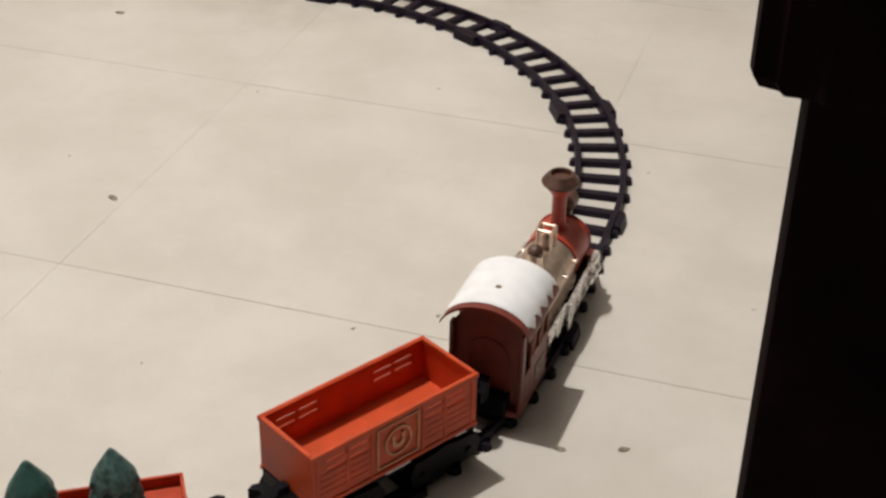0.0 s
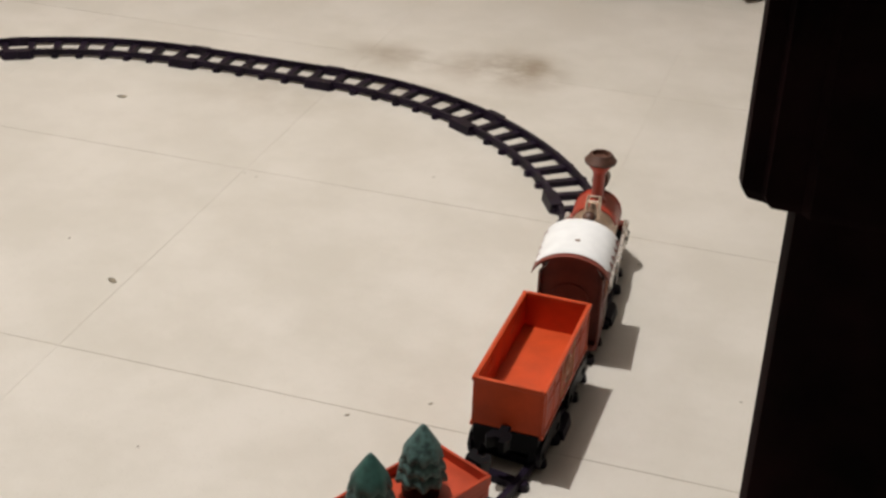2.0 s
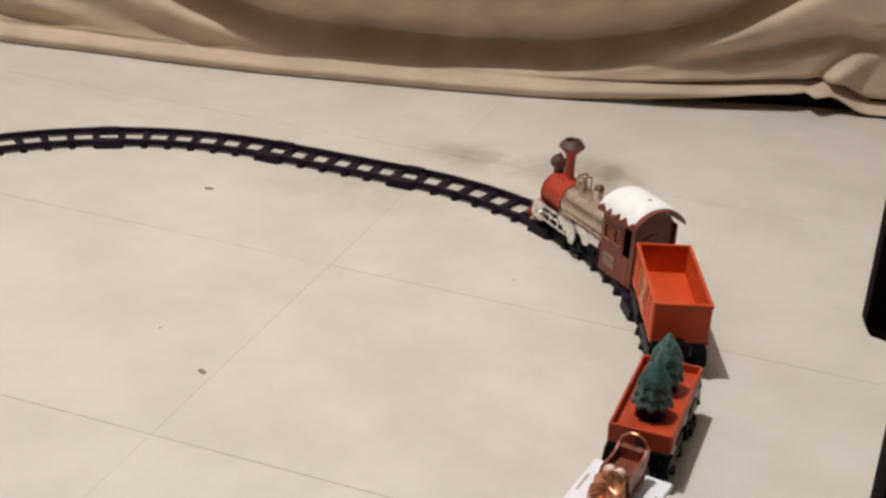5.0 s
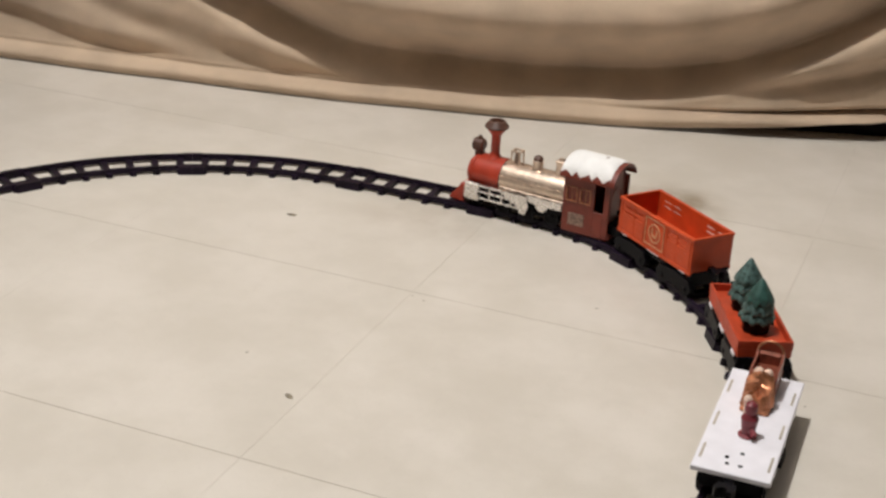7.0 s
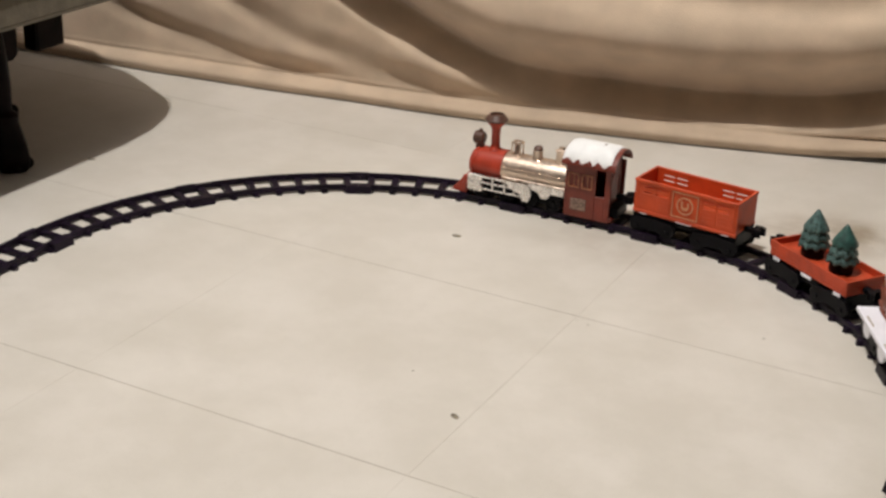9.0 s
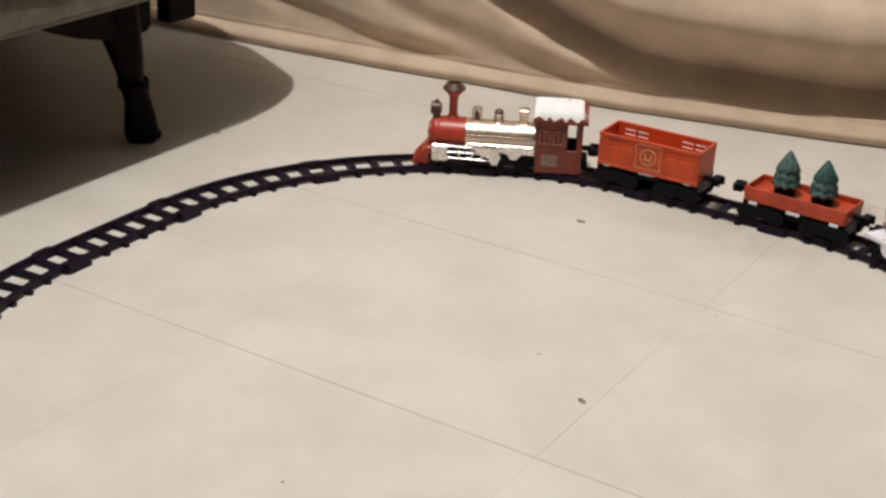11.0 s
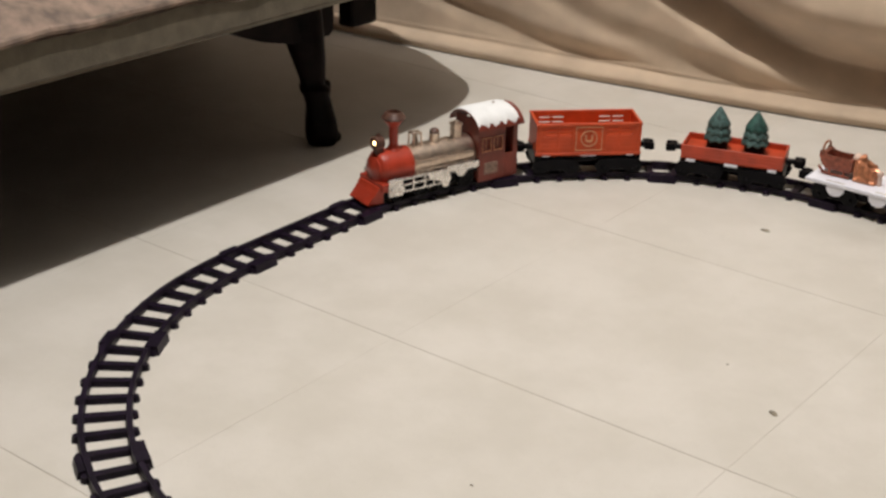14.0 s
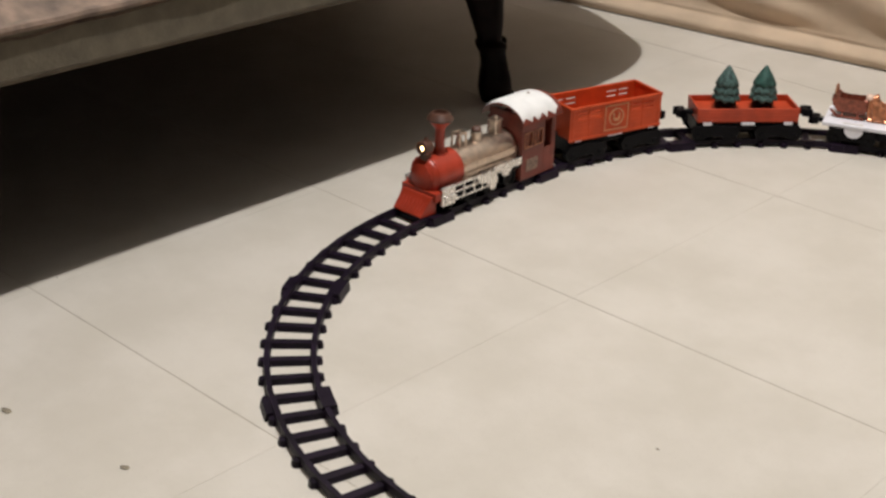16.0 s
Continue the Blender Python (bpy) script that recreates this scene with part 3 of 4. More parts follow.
# ---- open wagon ----
def open_wagon():
    wagon = tagged(new("toy_wagon"), "orange-red open toy goods wagon with printed ring emblem", "toy train", "toy train")
    hx, hy, z0, z1, t = 0.029, 0.0725, 0.0378, 0.083, 0.0022
    chassis(wagon, hy, 0.0405, 0.044)
    bm = bmesh.new()
    box(bm, -hx + t, hx - t, -hy + t, hy - t, z0, 0.050, 0)
    part("wagon_floor", bm, ORANGE, wagon)
    slots = [(-0.060, -0.044), (-0.041, -0.025), (0.025, 0.041), (0.044, 0.060)]
    for sx in (-1, 1):
        bm = bmesh.new()
        xa, xb = sorted((sx * hx, sx * (hx - t)))
        # a planked side with louvre openings near its top
        box(bm, xa, xb, -hy, hy, z0, 0.0660, 0)
        part("wagon_side", bm, ORANGE, wagon)
        cuts = sorted({-hy, hy, *(v for s in slots for v in s)})
        for za, zb in ((0.0660, 0.0682), (0.0682, 0.0728), (0.0728, 0.0750), (0.0750, z1)):
            for ya, yb in zip(cuts, cuts[1:]):
                opening = za in (0.0660, 0.0728) and any(abs(ya - s[0]) < 1e-6 for s in slots)
                if not opening:
                    bm = bmesh.new()
                    box(bm, xa, xb, ya, yb, za, zb, 0)
                    part("slat", bm, ORANGE, wagon, smooth=0)
        for y in (-0.068, -0.0425, -0.0225, 0.0225, 0.0425, 0.068):
            bm = bmesh.new()
            box(bm, sx * hx - 0.0010, sx * hx + 0.0010, y - 0.0012, y + 0.0012, z0 + 0.001, z1 - 0.003, 0.0004)
            part("wagon_rib", bm, ORANGE, wagon)
        bm = bmesh.new()
        box(bm, sx * hx - 0.0014, sx * hx + 0.0014, -hy - 0.0008, hy + 0.0008, z1 - 0.0035, z1 + 0.0006, 0.0006)
        box(bm, sx * hx - 0.0012, sx * hx + 0.0012, -hy - 0.0008, hy + 0.0008, z0, z0 + 0.004, 0.0006)
        part("wagon_rail", bm, ORANGE, wagon)
        for i in range(4):
            z = 0.0445 + i * 0.0053
            for ya, yb in ((-0.067, -0.0235), (0.0235, 0.067)):
                bm = bmesh.new()
                box(bm, sx * hx - 0.0004, sx * hx + 0.0004, ya, yb, z, z + 0.0048, 0.0003)
                part("plank", bm, ORANGE, wagon)
        # emblem: a frame with a ring and a shield-like blot
        bm = bmesh.new()
        xo = sx * (hx + 0.0006)
        for ya, yb, za, zb in ((-0.0185, 0.0185, 0.0775, 0.0787), (-0.0185, 0.0185, 0.0445, 0.0457), (-0.0185, -0.0173, 0.0445, 0.0787), (0.0173, 0.0185, 0.0445, 0.0787)):
            box(bm, xo - 0.0007, xo + 0.0007, ya, yb, za, zb, 0)
        for i in range(24):
            a0, a1 = 2 * math.pi * i / 24, 2 * math.pi * (i + 1) / 24
            for r0, r1 in ((0.0118, 0.0102),):
                slab(bm, [(r0 * math.cos(a0), 0.0617 + r0 * math.sin(a0)), (r0 * math.cos(a1), 0.0617 + r0 * math.sin(a1)), (r1 * math.cos(a1), 0.0617 + r1 * math.sin(a1)), (r1 * math.cos(a0), 0.0617 + r1 * math.sin(a0))],
                     lambda u, v, w: Vector((xo - 0.0007 + w, u, v)), 0.0014)
        slab(bm, [(a, b + 0.0042) for a, b in ((-0.0055, 0.0630), (-0.0055, 0.0555), (-0.0032, 0.0520), (0.0032, 0.0520), (0.0055, 0.0555), (0.0055, 0.0630), (0.0032, 0.0630), (0.0032, 0.0570), (0.0015, 0.0550), (-0.0015, 0.0550), (-0.0032, 0.0570), (-0.0032, 0.0630))],
             lambda u, v, w: Vector((xo - 0.0007 + w, u, v)), 0.0014)
        part("emblem", bm, GOLDPRINT, wagon, "faded gold ring emblem in a frame")
        for y, w in ((-0.058, 0.005), (0.0, 0.011), (0.058, 0.005)):
            bm = bmesh.new()
            box(bm, sx * hx - 0.001, sx * hx + 0.001, y - w, y + w, 0.0365, 0.0405, 0.0004)
            part("white_tab", bm, WHITE, wagon, "small white tab")
    for sy in (-1, 1):
        bm = bmesh.new()
        ya, yb = sorted((sy * hy, sy * (hy - t)))
        box(bm, -hx + t, hx - t, ya, yb, z0, z1, 0.0004)
        box(bm, -hx + t, hx - t, ya - 0.0006, yb + 0.0006, z1 - 0.0035, z1 + 0.0006, 0.0005)
        part("wagon_end", bm, ORANGE, wagon)
        coupler(wagon, sy * hy, sy)
    return wagon


# ---- wagon with two fir trees ----
def toy_tree(parent, y, rng, crown):
    """Two scalloped tiers, each with a rim that hangs over the one below, on a round foot."""
    # round foot, its black standing for the shade below the tiers
    bm = bmesh.new()
    lathe(bm, [(0.0138, 0.0465), (0.0145, 0.054), (0.0138, 0.060), (0.0115, 0.064), (0.008, 0.070)], 20, Matrix.Translation((0, y, 0)))
    base = part("tree_base", bm, BLACK, parent, "round tree foot, blackened for the shade under the tiers")
    tiers = (((0.0080, 0.0640, 0), (0.0176, 0.0612, 1), (0.0186, 0.0626, 1), (0.0176, 0.0662, 0.7), (0.0135, 0.0715, 0.4), (0.0092, 0.0745, 0.2)),
             ((0.0075, 0.0735, 0), (0.0158, 0.0708, 1), (0.0168, 0.0722, 1), (0.0158, 0.0758, 0.7), (0.0120, 0.0815, 0.4), (0.0085, 0.0850, 0.2)),
             ((0.0070, 0.0838, 0), (0.0140, 0.0812, 1), (0.0150, 0.0826, 1), (0.0140, 0.0866, 0.6), (0.0104, 0.0928, 0.4), (0.0062, 0.0995, 0.3), (0.0028, 0.1048, 0.2), (0.0008, 0.1068, 0)))
    for k, profile in enumerate(tiers):
        bm = bmesh.new()
        seg = 44
        rows = []
        jag = [rng.uniform(-0.05, 0.05) for _ in range(seg)]
        for rr, zz, wob in profile:
            ring = []
            for i in range(seg):
                a = 2 * math.pi * i / seg + k * 0.9
                scal = 1 + wob * (0.075 * math.cos(a * 9) + 0.6 * jag[i] + rng.uniform(-0.02, 0.02))
                ring.append(bm.verts.new((rr * scal * math.cos(a), y + rr * scal * math.sin(a), zz - wob * 0.0013 * (1 + math.cos(a * 9)))))
            rows.append(ring)
        for a, b in zip(rows, rows[1:]):
            for i in range(seg):
                bm.faces.new((a[i], a[(i + 1) % seg], b[(i + 1) % seg], b[i]))
        bm.faces.new(rows[0][::-1]), bm.faces.new(rows[-1])
        mat = FROST if k < 2 else crown
        part("tree_tier", bm, mat, base, "frosted green fir tier" if mat is FROST else "dark green fir tier", smooth=60)


def tree_wagon():
    wagon = tagged(new("toy_wagon"), "low orange-red toy wagon carrying two small green fir trees", "toy train", "toy train")
    hx, hy, z0, z1 = 0.029, 0.0690, 0.036, 0.0555
    chassis(wagon, hy, 0.0365, 0.043)
    bm = bmesh.new()
    box(bm, -hx, hx, -hy, hy, z0, z1 - 0.0085, 0.0012)
    part("wagon_body", bm, WAGONRED, wagon)
    bm = bmesh.new()
    for sx in (-1, 1):
        xa, xb = sorted((sx * (hx + 0.0003), sx * (hx - 0.0022)))
        box(bm, xa, xb, -hy - 0.0003, hy + 0.0003, z1 - 0.0095, z1, 0.0005)
    for sy in (-1, 1):
        ya, yb = sorted((sy * (hy + 0.0003), sy * (hy - 0.0022)))
        box(bm, -hx + 0.0022, hx - 0.0022, ya, yb, z1 - 0.0095, z1, 0.0005)
    part("wagon_rim", bm, WAGONRED, wagon)
    for sx in (-1, 1):
        for i in range(3):
            bm = bmesh.new()
            box(bm, sx * hx - 0.0005, sx * hx + 0.0005, -hy + 0.003, hy - 0.003, 0.0375 + i * 0.0048, 0.0416 + i * 0.0048, 0.0004)
            part("plank", bm, WAGONRED, wagon)
        for y, w in ((-0.055, 0.006), (0.0, 0.009), (0.055, 0.006)):
            bm = bmesh.new()
            box(bm, sx * hx - 0.001, sx * hx + 0.001, y - w, y + w, 0.0325, 0.0365, 0.0004)
            part("white_tab", bm, WHITE, wagon, "small white tab")
    rng = random.Random(7)
    for y in (0.0255, -0.0255):
        toy_tree(wagon, y, rng, FROST if y > 0 else GREEN)
    for sy in (-1, 1):
        coupler(wagon, sy * hy, sy)
    return wagon


# ---- flat wagon with a copper sleigh and a small figure ----
def flat_wagon():
    wagon = tagged(new("toy_wagon"), "white flat toy wagon carrying a copper sleigh and maroon figurine", "toy train", "toy train")
    hx, hy, z1 = 0.0360, 0.100, 0.041
    chassis(wagon, 0.090, 0.0352, 0.060)
    bm = bmesh.new()
    box(bm, -hx, hx, -hy, hy, 0.0355, z1, 0.0009)
    part("deck", bm, WHITE, wagon, "plain white plastic deck")
    for sx in (-1, 1):
        for y in (-0.058, 0.0, 0.058):
            bm = bmesh.new()
            slab(bm, [(-0.012, 0.036), (0.012, 0.036), (0.012, 0.030), (0.007, 0.024), (0, 0.0225), (-0.007, 0.024), (-0.012, 0.030)], lambda u, v, w: Vector((sx * (hx - 0.0035 + w), y + u, v)), 0.0025)
            part("deck_skirt", bm, WHITE, wagon)
        # grey strips on the deck give the shade of its narrow slots
        for y in (-0.070, -0.008, 0.060):
            bm = bmesh.new()
            box(bm, sx * (hx - 0.005) - 0.0011, sx * (hx - 0.005) + 0.0011, y - 0.013, y + 0.013, z1 - 0.001, z1 + 0.0004, 0)
            part("slot_shade", bm, GROUT, wagon, "narrow grey strip for the shade in a slot")
    # black squares laid on the deck for the dark inside its peg holes
    for x, y in ((-0.006, -0.084), (0.006, -0.084), (-0.008, -0.073), (0.004, -0.062)):
        bm = bmesh.new()
        box(bm, x - 0.0018, x + 0.0018, y - 0.0018, y + 0.0018, z1 - 0.001, z1 + 0.0004, 0)
        part("peg_hole_shade", bm, BLACK, wagon, "black square for the shade in a peg hole")
    # sleigh at the front
    bm = bmesh.new()
    for sx in (-1, 1):
        for a, b in (((0.0125, 0.050, 0.0435), (0.0125, 0.086, 0.0435)), ((0.0125, 0.086, 0.0435), (0.0125, 0.094, 0.052)), ((0.0125, 0.058, 0.0435), (0.0115, 0.058, 0.053)), ((0.0125, 0.078, 0.0435), (0.0115, 0.078, 0.053))):
            rod(bm, (sx * a[0], a[1], a[2]), (sx * b[0], b[1], b[2]), 0.0018, seg=8)
        slab(bm, [(0.050, 0.050), (0.047, 0.064), (0.051, 0.069), (0.060, 0.0685), (0.074, 0.0680), (0.083, 0.0690), (0.088, 0.0725), (0.093, 0.073), (0.094, 0.066), (0.089, 0.055), (0.082, 0.050)], lambda u, v, w: Vector((sx * (0.0115 + w), u, v)), 0.0022)
    box(bm, -0.0118, 0.0118, 0.050, 0.086, 0.049, 0.060, 0.001)
    box(bm, -0.0118, 0.0118, 0.047, 0.052, 0.053, 0.069, 0.001)
    box(bm, -0.0118, 0.0118, 0.086, 0.0925, 0.056, 0.072, 0.002)
    sleigh = part("sleigh", bm, SLEIGHRED, wagon, "brown-red plated toy sleigh on runners")
    bm = bmesh.new()
    for i in range(20):
        a0, a1 = math.pi * i / 19 - 0.25, math.pi * (i + 1) / 19 - 0.25
        rod(bm, (0.0125 * math.cos(a0), 0.090, 0.071 + 0.012 * math.sin(a0)), (0.0125 * math.cos(a1), 0.090, 0.071 + 0.012 * math.sin(a1)), 0.0015, seg=6)
    part("hoop", bm, COPPER, sleigh)
    # lumpy copper load behind it, with upright ridges
    bm = bmesh.new()
    box(bm, -0.014, 0.014, 0.014, 0.046, 0.0405, 0.046, 0.002)
    rows = []
    for f in [q / 14 for q in range(15)]:
        ring = []
        for i in range(44):
            a = 2 * math.pi * i / 44
            c, s = math.cos(a), math.sin(a)
            flute = 1 + 0.09 * math.cos(9 * a + 2 * math.sin(2 * a)) + 0.10 * noise.noise(Vector((c * 2, s * 2, f * 2.2)))
            k = flute * (1 - 0.16 * f - 0.75 * ease((f - 0.86) / 0.16))
            y = 0.031 + 0.0165 * k * s * abs(s) ** -0.35 if s else 0.031
            ring.append(bm.verts.new((0.0150 * k * c, y + 0.002 * f, 0.044 + (0.024 + 0.010 * s * f + 0.003 * noise.noise(Vector((c * 3, s * 3, 8)))) * f)))
        rows.append(ring)
    for a, b in zip(rows, rows[1:]):
        for i in range(44):
            bm.faces.new((a[i], a[(i + 1) % 44], b[(i + 1) % 44], b[i]))
    bm.faces.new(rows[-1])
    load = part("copper_load", bm, COPPER, wagon, "copper-plated bundle with upright ridges")
    bm = bmesh.new()
    for x, y, z, r in ((-0.004, 0.046, 0.0705, 0.0052), (0.005, 0.047, 0.0700, 0.0048), (0.0, 0.041, 0.0705, 0.0045), (-0.0065, 0.011, 0.0575, 0.0045)):
        bmesh.ops.create_icosphere(bm, subdivisions=2, radius=r, matrix=Matrix.Translation((x, y, z)))
    box(bm, -0.0095, -0.0035, 0.0085, 0.0135, 0.0405, 0.056, 0.0015)
    part("pale_bundle", bm, PALE, load, "pale pink bundle")
    # one plain figurine at the back
    bm = bmesh.new()
    lathe(bm, [(0.0090, 0.0405), (0.0090, 0.0428), (0.0060, 0.044), (0.0072, 0.052), (0.0082, 0.060), (0.0050, 0.0650), (0.0062, 0.069), (0.0056, 0.074), (0.002, 0.077)], 18, Matrix.Translation((0.002, -0.027, 0)))
    rod(bm, (0.002, -0.027, 0.055), (0.009, -0.037, 0.047), 0.0036, 0.0028, 10)
    part("figurine", bm, MAROON, wagon, "small plain maroon figurine")
    coupler(wagon, hy - 0.004, 1, z=0.031)
    coupler(wagon, -hy + 0.004, -1, z=0.031)
    return wagon


LOCO = locomotive()
CARS = [(LOCO, 0.0, 0.0), (open_wagon(), -0.291, 0.044), (tree_wagon(), -0.5000, 0.043), (flat_wagon(), -0.7130, 0.060)]  # each with its place behind the chimney and half its wheelbase


# ---- tan sheet hanging at the back ----
def between(x, xs, ys):
    return float(np.interp(x, xs, ys))


def hem_y(x):
    k = [between(x + d, (-1.6, -1.35, -1.15, -0.95, -0.75, -0.55, -0.35, -0.15, 0.05, 0.25, 0.45, 0.7, 1.4), (0.838, 0.854, 0.871, 0.892, 0.930, 0.962, 1.004, 1.050, 1.106, 1.170, 1.238, 1.304, 1.49)) for d in (-0.06, -0.03, 0, 0.03, 0.06)]
    return sum(k) / 5


def swag(x, z, xs, zs, width, out, crease=0.9):
    """Depth of one hanging fold: below its line the cloth stands back, above it bellies out, then eases off."""
    k = [between(x + d, xs, zs) for d in (-0.08, -0.04, 0, 0.04, 0.08)]
    deep = crease < 1
    w = z - sum(k) / 5 - (0.026 if deep else 0)
    ends = ease((x - xs[0]) / 0.15) * ease((xs[-1] - x) / 0.15)
    if w <= 0:
        v = (0.55 if deep else 0.42) * ease(-w / (0.052 if deep else 0.028)) * math.exp(w / 0.20)
    elif w < width:
        u = w / width
        full = u * 1.25 if u < 0.65 else 0.8125 + 1.25 * (u - 0.65 - (u - 0.65) ** 2 / 0.7)
        v = full / 1.031 if deep else math.sin(u * math.pi / 2) ** crease
    else:
        v = math.exp(-((w - width) / 0.11) ** 2 / (1 + (w - width) / 0.11))
    return out * v * ends


def hanging_sheet():
    bm = bmesh.new()
    nx, nz = 300, 140
    rows = []
    for j in range(nz + 1):
        f = j / nz
        row = []
        for i in range(nx + 1):
            x = -1.62 + 2.95 * i / nx
            z = 0.50 * f ** 1.25
            lift = 0.030 * ease((x - 0.03) / 0.45) * (1 - 0.92 * ease((x - 0.465) / 0.07))
            d = 0.0
            main = (-0.95, -0.72, -0.606, -0.530, -0.440, -0.350, -0.190, -0.023, 0.110, 0.200, 0.303, 0.428, 0.62, 0.9), (0.36, 0.20, 0.142, 0.103, 0.069, 0.050, 0.040, 0.043, 0.053, 0.068, 0.105, 0.178, 0.30, 0.5)
            d += swag(x, z, *main, 0.102, 0.112) - 0.5 * swag(x, 0.0, *main, 0.102, 0.112)
            d += swag(x, z, (-1.25, -1.0, -0.85, -0.744, -0.60, -0.42, -0.25), (0.30, 0.185, 0.126, 0.084, 0.045, 0.030, 0.028), 0.050, 0.014, 1.7)
            d += swag(x, z, (-1.55, -1.25, -1.08, -0.95, -0.80, -0.62), (0.24, 0.14, 0.090, 0.058, 0.036, 0.028), 0.036, 0.012, 1.7)
            d += swag(x, z, (-0.62, -0.40, -0.22, -0.02, 0.18, 0.36, 0.55), (0.44, 0.30, 0.235, 0.222, 0.232, 0.29, 0.44), 0.05, 0.017, 1.7)
            d += swag(x, z, (0.15, 0.33, 0.50, 0.70, 0.95), (0.045, 0.065, 0.105, 0.17, 0.30), 0.035, 0.03, 1.7)
            # the rolled hem and the belly above it
            roll = 0.020 * ease((0.034 - z) / 0.03) + 0.008 * math.exp(-((z - 0.012) / 0.007) ** 2) - (0.006 + 0.042 * ease((x - 0.05) / 0.35)) * math.exp(-((z - 0.0235 + 0.010 * ease((x - 0.05) / 0.35)) / (0.0032 + 0.0055 * ease((x - 0.1) / 0.4))) ** 2)
            n = noise.noise(Vector((x * 5, z * 9, 1.3))) * 0.010 + noise.noise(Vector((x * 14, z * 26, 4.1))) * 0.0028
            n *= ease(z / 0.06) * 0.9 + 0.15
            # a pinched fold where the flap turns down
            n += (0.022 * math.exp(-((x - 0.478 - 0.7 * (z - 0.03)) / 0.012) ** 2) - 0.012 * math.exp(-((x - 0.455 - 0.7 * (z - 0.03)) / 0.010) ** 2)) * ease((0.12 - z) / 0.08)
            y = hem_y(x) + 0.036 - roll - d - n + 0.10 * z
            row.append(bm.verts.new((x, y, 0.003 + lift * (1 - z / 0.5) + z)))
        rows.append(row)
    for k in range(1, 14):
        rows.append([bm.verts.new((v.co.x, v.co.y + 0.05 * k, 0.50 + 0.012 * math.sin(min(1, k / 4) * math.pi / 2) + 0.004 * noise.noise(Vector((v.co.x * 4, k * 0.4, 7))))) for v in rows[nz]])
    for a, b in zip(rows, rows[1:]):
        for i in range(nx):
            bm.faces.new((a[i], a[i + 1], b[i + 1], b[i]))
    ob = tagged(part("draped_sheet", bm, SHEET, smooth=180), "tan cotton sheet draped to the floor in deep swags", "sheet")
    m = ob.modifiers.new("thickness", "SOLIDIFY")
    m.thickness, m.offset = 0.0022, 1
    return ob


hanging_sheet()


def hem_gap_strip():
    """A low dark strip that follows the hem, added to deepen the shade in the gap under it."""
    bm = bmesh.new()
    xs = [0.20 + 0.05 * k for k in range(23)]
    rings = [[bm.verts.new((x, hem_y(x) + dy, z)) for dy, z in ((0.040, 0.0), (0.040, 0.0185), (0.042, 0.020), (0.060, 0.020), (0.060, 0.0))] for x in xs]
    for a, b in zip(rings, rings[1:]):
        for i in range(5):
            bm.faces.new((a[i], a[(i + 1) % 5], b[(i + 1) % 5], b[i]))
    bm.faces.new(rings[0]), bm.faces.new(rings[-1][::-1])
    return tagged(part("hem_gap_strip", bm, WOOD), "dark strip added to deepen the shade under the draped sheet", "plinth")


hem_gap_strip()


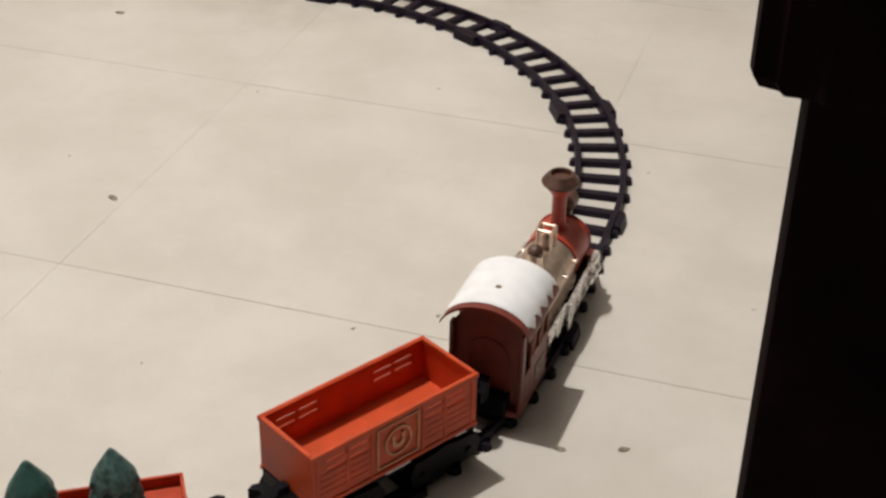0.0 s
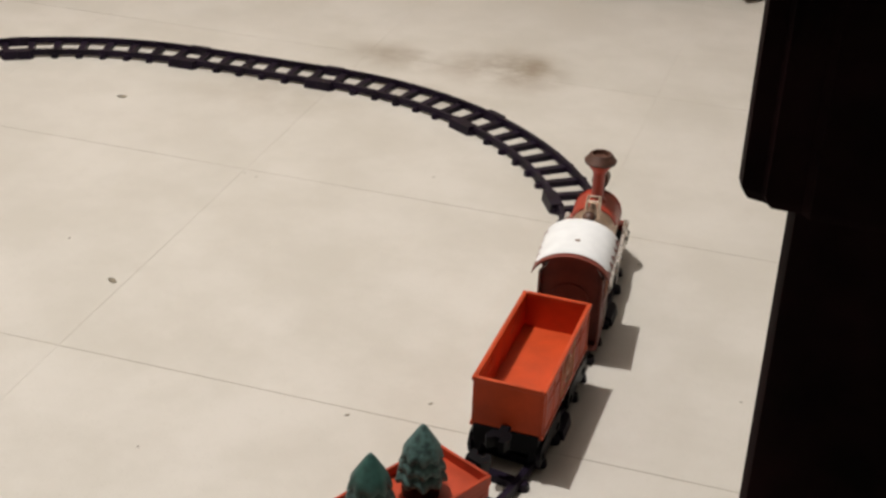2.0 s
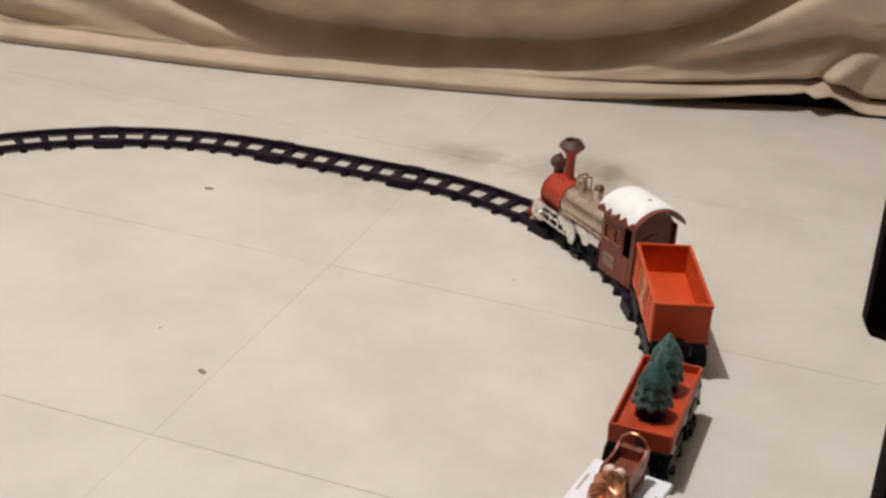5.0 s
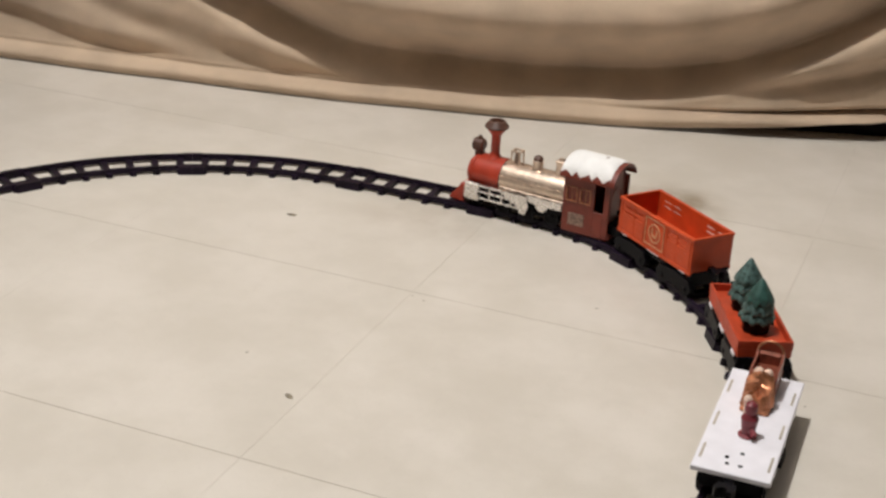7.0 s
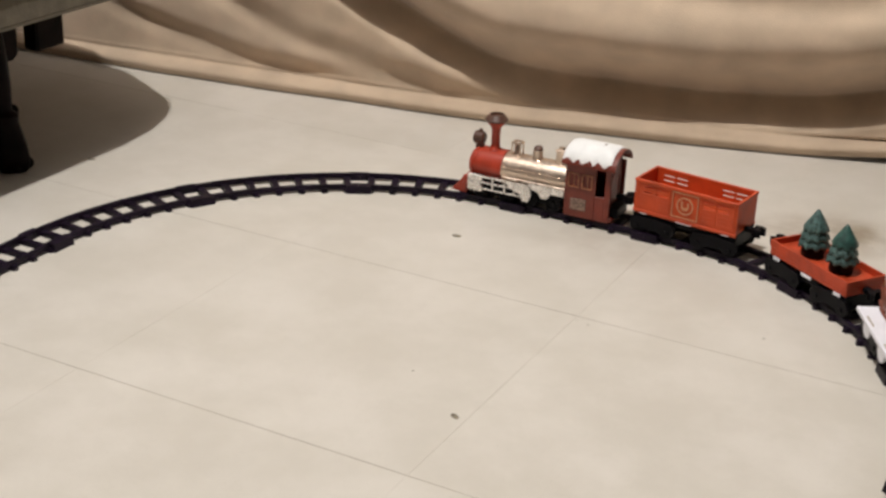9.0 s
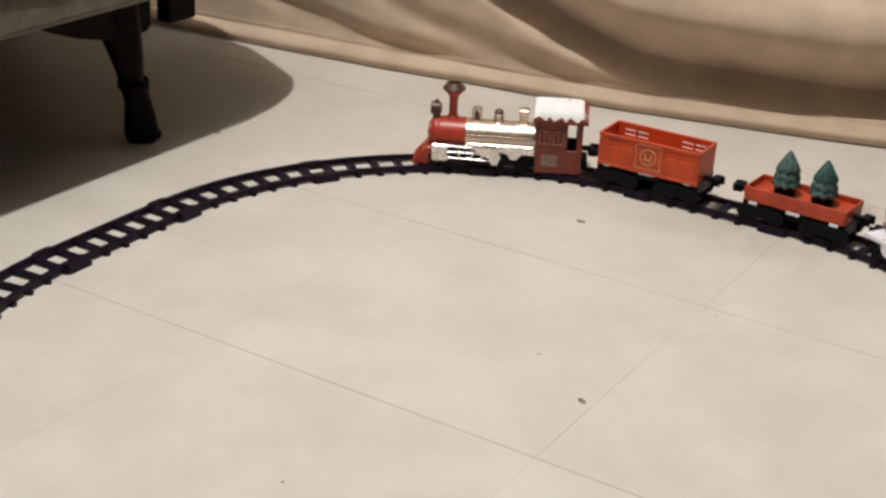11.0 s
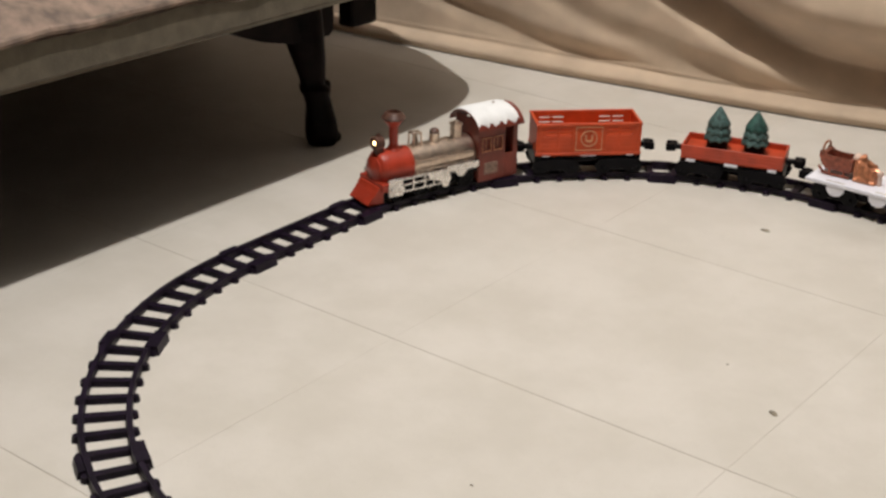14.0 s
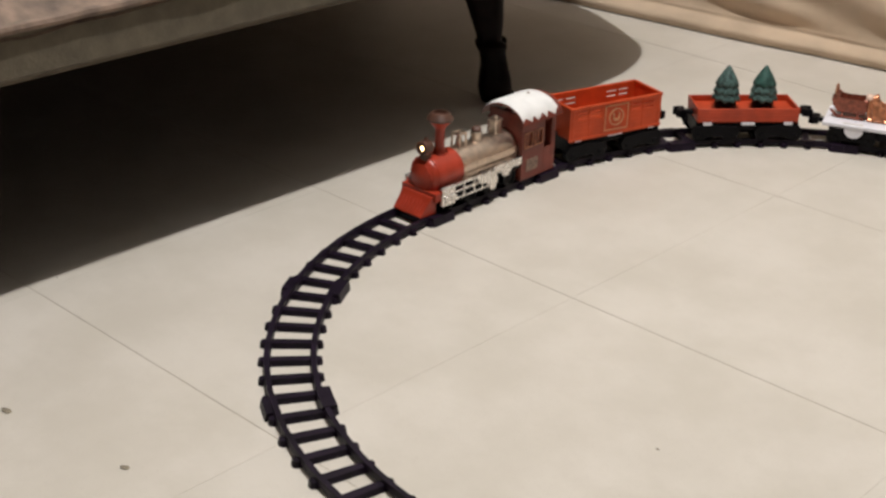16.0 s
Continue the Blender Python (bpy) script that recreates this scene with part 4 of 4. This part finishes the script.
# ---- sofa with a carved front leg ----
def sofa():
    root = tagged(new("sofa"), "low beige upholstered sofa on dark carved wooden legs", "sofa")
    outline = [(-0.757, -2.0), (-0.757, 0.52), (-0.764, 0.585), (-0.781, 0.635), (-0.798, 0.670), (-0.818, 0.694), (-0.850, 0.711), (-0.90, 0.739), (-0.955, 0.768), (-1.05, 0.79), (-1.57, 0.80), (-1.57, -2.0)]
    bm = bmesh.new()
    slab(bm, outline, lambda u, v, w: Vector((u, v, 0.244 + w)), 0.055)
    bmesh.ops.bevel(bm, geom=bm.edges[:], offset=0.006, segments=3, affect="EDGES")
    part("front_rail", bm, SOFA, root, "grey-beige padded rail")
    # unseen black sheet, added so that no light bounces under the sofa
    bm = bmesh.new()
    slab(bm, [(-0.775, -1.98), (-0.775, 0.56), (-0.82, 0.66), (-0.87, 0.70), (-0.96, 0.76), (-1.56, 0.785), (-1.56, -1.98)], lambda u, v, w: Vector((u, v, 0.2405 + w)), 0.003)
    part("underside_shade", bm, BLACK, root, "unseen black sheet added to deepen the shade under the sofa")
    # unseen back down to the floor, dark to keep light from under the sofa
    bm = bmesh.new()
    box(bm, -1.585, -1.572, -2.0, 0.80, 0.0, 0.72, 0.004)
    part("backrest", bm, WOOD, root, "unseen sofa back, darkened to deepen the shade below")
    bm = bmesh.new()
    nx, ny = 30, 110
    rows = []
    for j in range(ny + 1):
        y = -1.99 + 2.68 * j / ny
        row = []
        for i in range(nx + 1):
            front = between(y, (0.52, 0.585, 0.635, 0.67, 0.69), (-0.766, -0.774, -0.792, -0.812, -0.832))
            x = front - (1.566 + front) * i / nx
            e = min(i / 3, (nx - i) / 3, j / 4, (ny - j) / 4, 1)
            if i == 0:
                x += 0.003 * noise.noise(Vector((y * 16, 3, 1))) + 0.012
            row.append(bm.verts.new((x, y, (0.2985 - (0.009 + 0.006 * noise.noise(Vector((y * 11, 0, 9)))) * (i == 0)) + 0.028 * math.sqrt(max(0, e)) + 0.007 * noise.noise(Vector((x * 7, y * 7, 2))) + 0.004 * noise.noise(Vector((x * 22, y * 22, 5))))))
        rows.append(row)
    for a, b in zip(rows, rows[1:]):
        for i in range(nx):
            bm.faces.new((a[i], a[i + 1], b[i + 1], b[i]))
    part("seat_cushion", bm, SEAT, root, "crumpled rose-beige seat cover", smooth=180)
    # welt along the rail's upper edge
    bm = bmesh.new()
    for k in range(130):
        ya, yb = (-1.99 + 2.53 * q / 130 for q in (k, k + 1))
        pa, pb = (Vector((-0.7560 + 0.0025 * noise.noise(Vector((q * 13, 1, 1))), q, 0.2985 + 0.003 * noise.noise(Vector((q * 17, 5, 2))))) for q in (ya, yb))
        rod(bm, pa, pb, 0.0052, seg=8)
    part("welt", bm, SEAT, root)

    def leg(x, y, sx):
        bm = bmesh.new()
        # an S-shaped leg: rings that swell at the knee, narrow at the ankle and end in a scrolled foot
        prof = [(0.246, -0.020, 0.036), (0.200, -0.015, 0.035), (0.165, -0.009, 0.032), (0.130, -0.002, 0.026), (0.104, 0.002, 0.021), (0.093, 0.003, 0.019), (0.086, 0.006, 0.025), (0.076, 0.008, 0.021), (0.058, 0.012, 0.021), (0.036, 0.014, 0.025), (0.015, 0.015, 0.027), (0.003, 0.015, 0.023), (0.000, 0.015, 0.019)]
        rings = []
        for z, o, r in prof:
            rings.append([bm.verts.new((x + sx * o * 0.4 + r * math.cos(a) * (1 + 0.10 * math.cos(4 * a)), y + o + r * 0.95 * math.sin(a) * (1 + 0.10 * math.cos(4 * a)), z)) for a in (2 * math.pi * i / 20 for i in range(20))])
        for a, b in zip(rings, rings[1:]):
            for i in range(20):
                bm.faces.new((a[i], a[(i + 1) % 20], b[(i + 1) % 20], b[i]))
        bm.faces.new(rings[0]), bm.faces.new(rings[-1][::-1])
        body = part("leg", bm, WOOD, root, "dark carved wooden leg with scrolled foot", smooth=50)
        for c, r in (((0.021, 0.006, 0.010), 0.009), ((0.023, 0.017, 0.010), 0.009), ((0.021, 0.028, 0.010), 0.009), ((0.010, 0.019, 0.088), 0.009)):
            bm = bmesh.new()
            bmesh.ops.create_icosphere(bm, subdivisions=2, radius=r, matrix=Matrix.Translation((x + sx * c[0], y + c[1], c[2])))
            part("scroll", bm, WOOD, body)
        bm = bmesh.new()
        slab(bm, [(y - 0.20, 0.2395), (y - 0.175, 0.205), (y - 0.14, 0.190), (y - 0.105, 0.177), (y - 0.05, 0.163), (y + 0.025, 0.160), (y + 0.034, 0.168), (y + 0.036, 0.2395)], lambda u, v, w: Vector((x - 0.014 + w, u, v)), 0.028)
        part("leg_bracket", bm, WOOD, body, "dark shaped bracket under the rail")
        bm = bmesh.new()
        box(bm, x - 0.014, x + 0.014, y + 0.074, y + 0.130, 0.160, 0.2395, 0.003)
        part("corner_block", bm, WOOD, body, "dark wooden corner block")

    leg(-0.882, 0.390, 1)
    leg(-0.872, -1.85, 1)
    leg(-1.48, 0.66, -1)
    leg(-1.48, -1.85, -1)
    return root


sofa()


# ---- dark wooden post with an upper block ----
def wooden_post():
    root = tagged(new("wooden_post"), "dark polished wooden furniture post with a wider upper block", "post")
    bm = bmesh.new()
    outline = [(0.6185, -0.332), (0.6225, -0.346), (0.632, -0.351), (0.710, -0.351), (0.718, -0.346), (0.722, -0.332), (0.722, -0.260), (0.6185, -0.260)]
    slab(bm, outline, lambda u, v, w: Vector((u, v, w)), 1.0)
    part("shaft", bm, POSTWOOD, root)
    bm = bmesh.new()
    outline = [(0.5950, -0.341), (0.5975, -0.351), (0.6065, -0.3535), (0.609, -0.358), (0.625, -0.358), (0.629, -0.363), (0.649, -0.363), (0.749, -0.363), (0.749, -0.241), (0.5950, -0.241)]
    lo = [bm.verts.new((u + (0.003 if u < 0.62 else 0), v + 0.002, 0.4200)) for u, v in outline]
    mid = [bm.verts.new((u, v, 0.4255)) for u, v in outline]
    hi = [bm.verts.new((u, v, 1.0)) for u, v in outline]
    bm.faces.new(lo[::-1]), bm.faces.new(hi)
    for p0, p1 in ((lo, mid), (mid, hi)):
        for i in range(len(lo)):
            j = (i + 1) % len(lo)
            bm.faces.new((p0[i], p0[j], p1[j], p1[i]))
    part("upper_block", bm, POSTWOOD, root, smooth=25)
    return root


wooden_post()


# ---- crumbs on the floor ----
def crumbs():
    rng = random.Random(21)
    bits = [(-0.2297, 0.5345, 0.011, 15), (-0.0124, 0.120, 0.0105, -25), (-0.163, -0.171, 0.0075, 0), (-0.812, 0.497, 0.010, 20), (0.281, -0.010, 0.008, 50), (0.481, -0.107, 0.0086, 0), (0.526, -0.092, 0.0084, 30), (-0.096, 0.182, 0.006, 60), (0.205, 0.460, 0.006, 20),
            (0.139, -0.111, 0.005, 80), (0.594, 0.129, 0.005, 10), (0.463, 0.343, 0.005, 0), (-0.612, -0.546, 0.011, 10), (-0.4635, -0.522, 0.0085, 20), (0.020, 0.385, 0.005, 10), (0.004, 0.390, 0.004, 0), (0.039, -0.159, 0.006, 70), (0.342, 0.031, 0.008, 60), (-0.812, -0.366, 0.005, 0)]
    for x, y, size, turn in bits:
        size *= 0.55 if size < 0.0082 else 1.0
        bm = bmesh.new()
        bmesh.ops.create_icosphere(bm, subdivisions=2, radius=1)
        for v in bm.verts:
            k = 1 + 0.35 * noise.noise(v.co * 1.7 + Vector((x * 40, y * 40, 0)))
            v.co = Vector((v.co.x * size * 0.55, v.co.y * size * 0.30, (v.co.z + 0.8) * size * 0.10)) * k
        c = tagged(part("crumb", bm, CRUMB), "small dry brown crumb lying on the tiles", "crumb", "crumbs on the floor")
        c.matrix_basis = pose(x, y, 0.0, 0, 0, turn)


crumbs()


# ---- floor tiles ----
def floor_tiles():
    size, gap, seam = 0.4, 0.0010, 0.0002
    bm = bmesh.new()
    box(bm, seam / 2, size - seam / 2, gap / 2, size - gap / 2, -0.010, 0.0, 0.00012)
    first = None
    for i in range(-4, 14):
        for j in range(-11, 5):
            if first is None:
                first = ob = part("tile", bm, TILE, FLOOR, smooth=0)
            else:
                ob = new("tile", first.data)
                ob.parent = FLOOR
            ob.location = (i * size, j * size, 0)


floor_tiles()


# ---- what moves ----
def motions():
    def run(t):
        """Metres that the train has gone at t seconds; it gains a little as it comes out of the first bend."""
        return -0.0435 + 0.1193 * t + 0.010 * ease((t - 4.0) / 4.5)

    for car, offset, half in CARS:
        rows = []
        for k in range(65):
            t = k * 0.25
            s = run(t) + offset
            if car is LOCO:
                ahead, behind = on_loop(s + 0.010)[0], on_loop(s - 0.138)[0]
            else:
                ahead, behind = on_loop(s + half)[0], on_loop(s - half)[0]
            way = (ahead - behind).normalized()
            turn = math.degrees(math.atan2(-way.x, way.y))
            place = ahead - way * 0.010 if car is LOCO else (ahead + behind) / 2
            rows.append((t, pose(place.x, place.y, 0, 0, 0, turn)))
        walk(car, rows)
    for wheel, y, r in WHEELS:
        walk(wheel, [(k * 0.1, pose(0, y, 0.0102 + r, -math.degrees((run(k * 0.1) - run(0)) / r))) for k in range(161)])


motions()
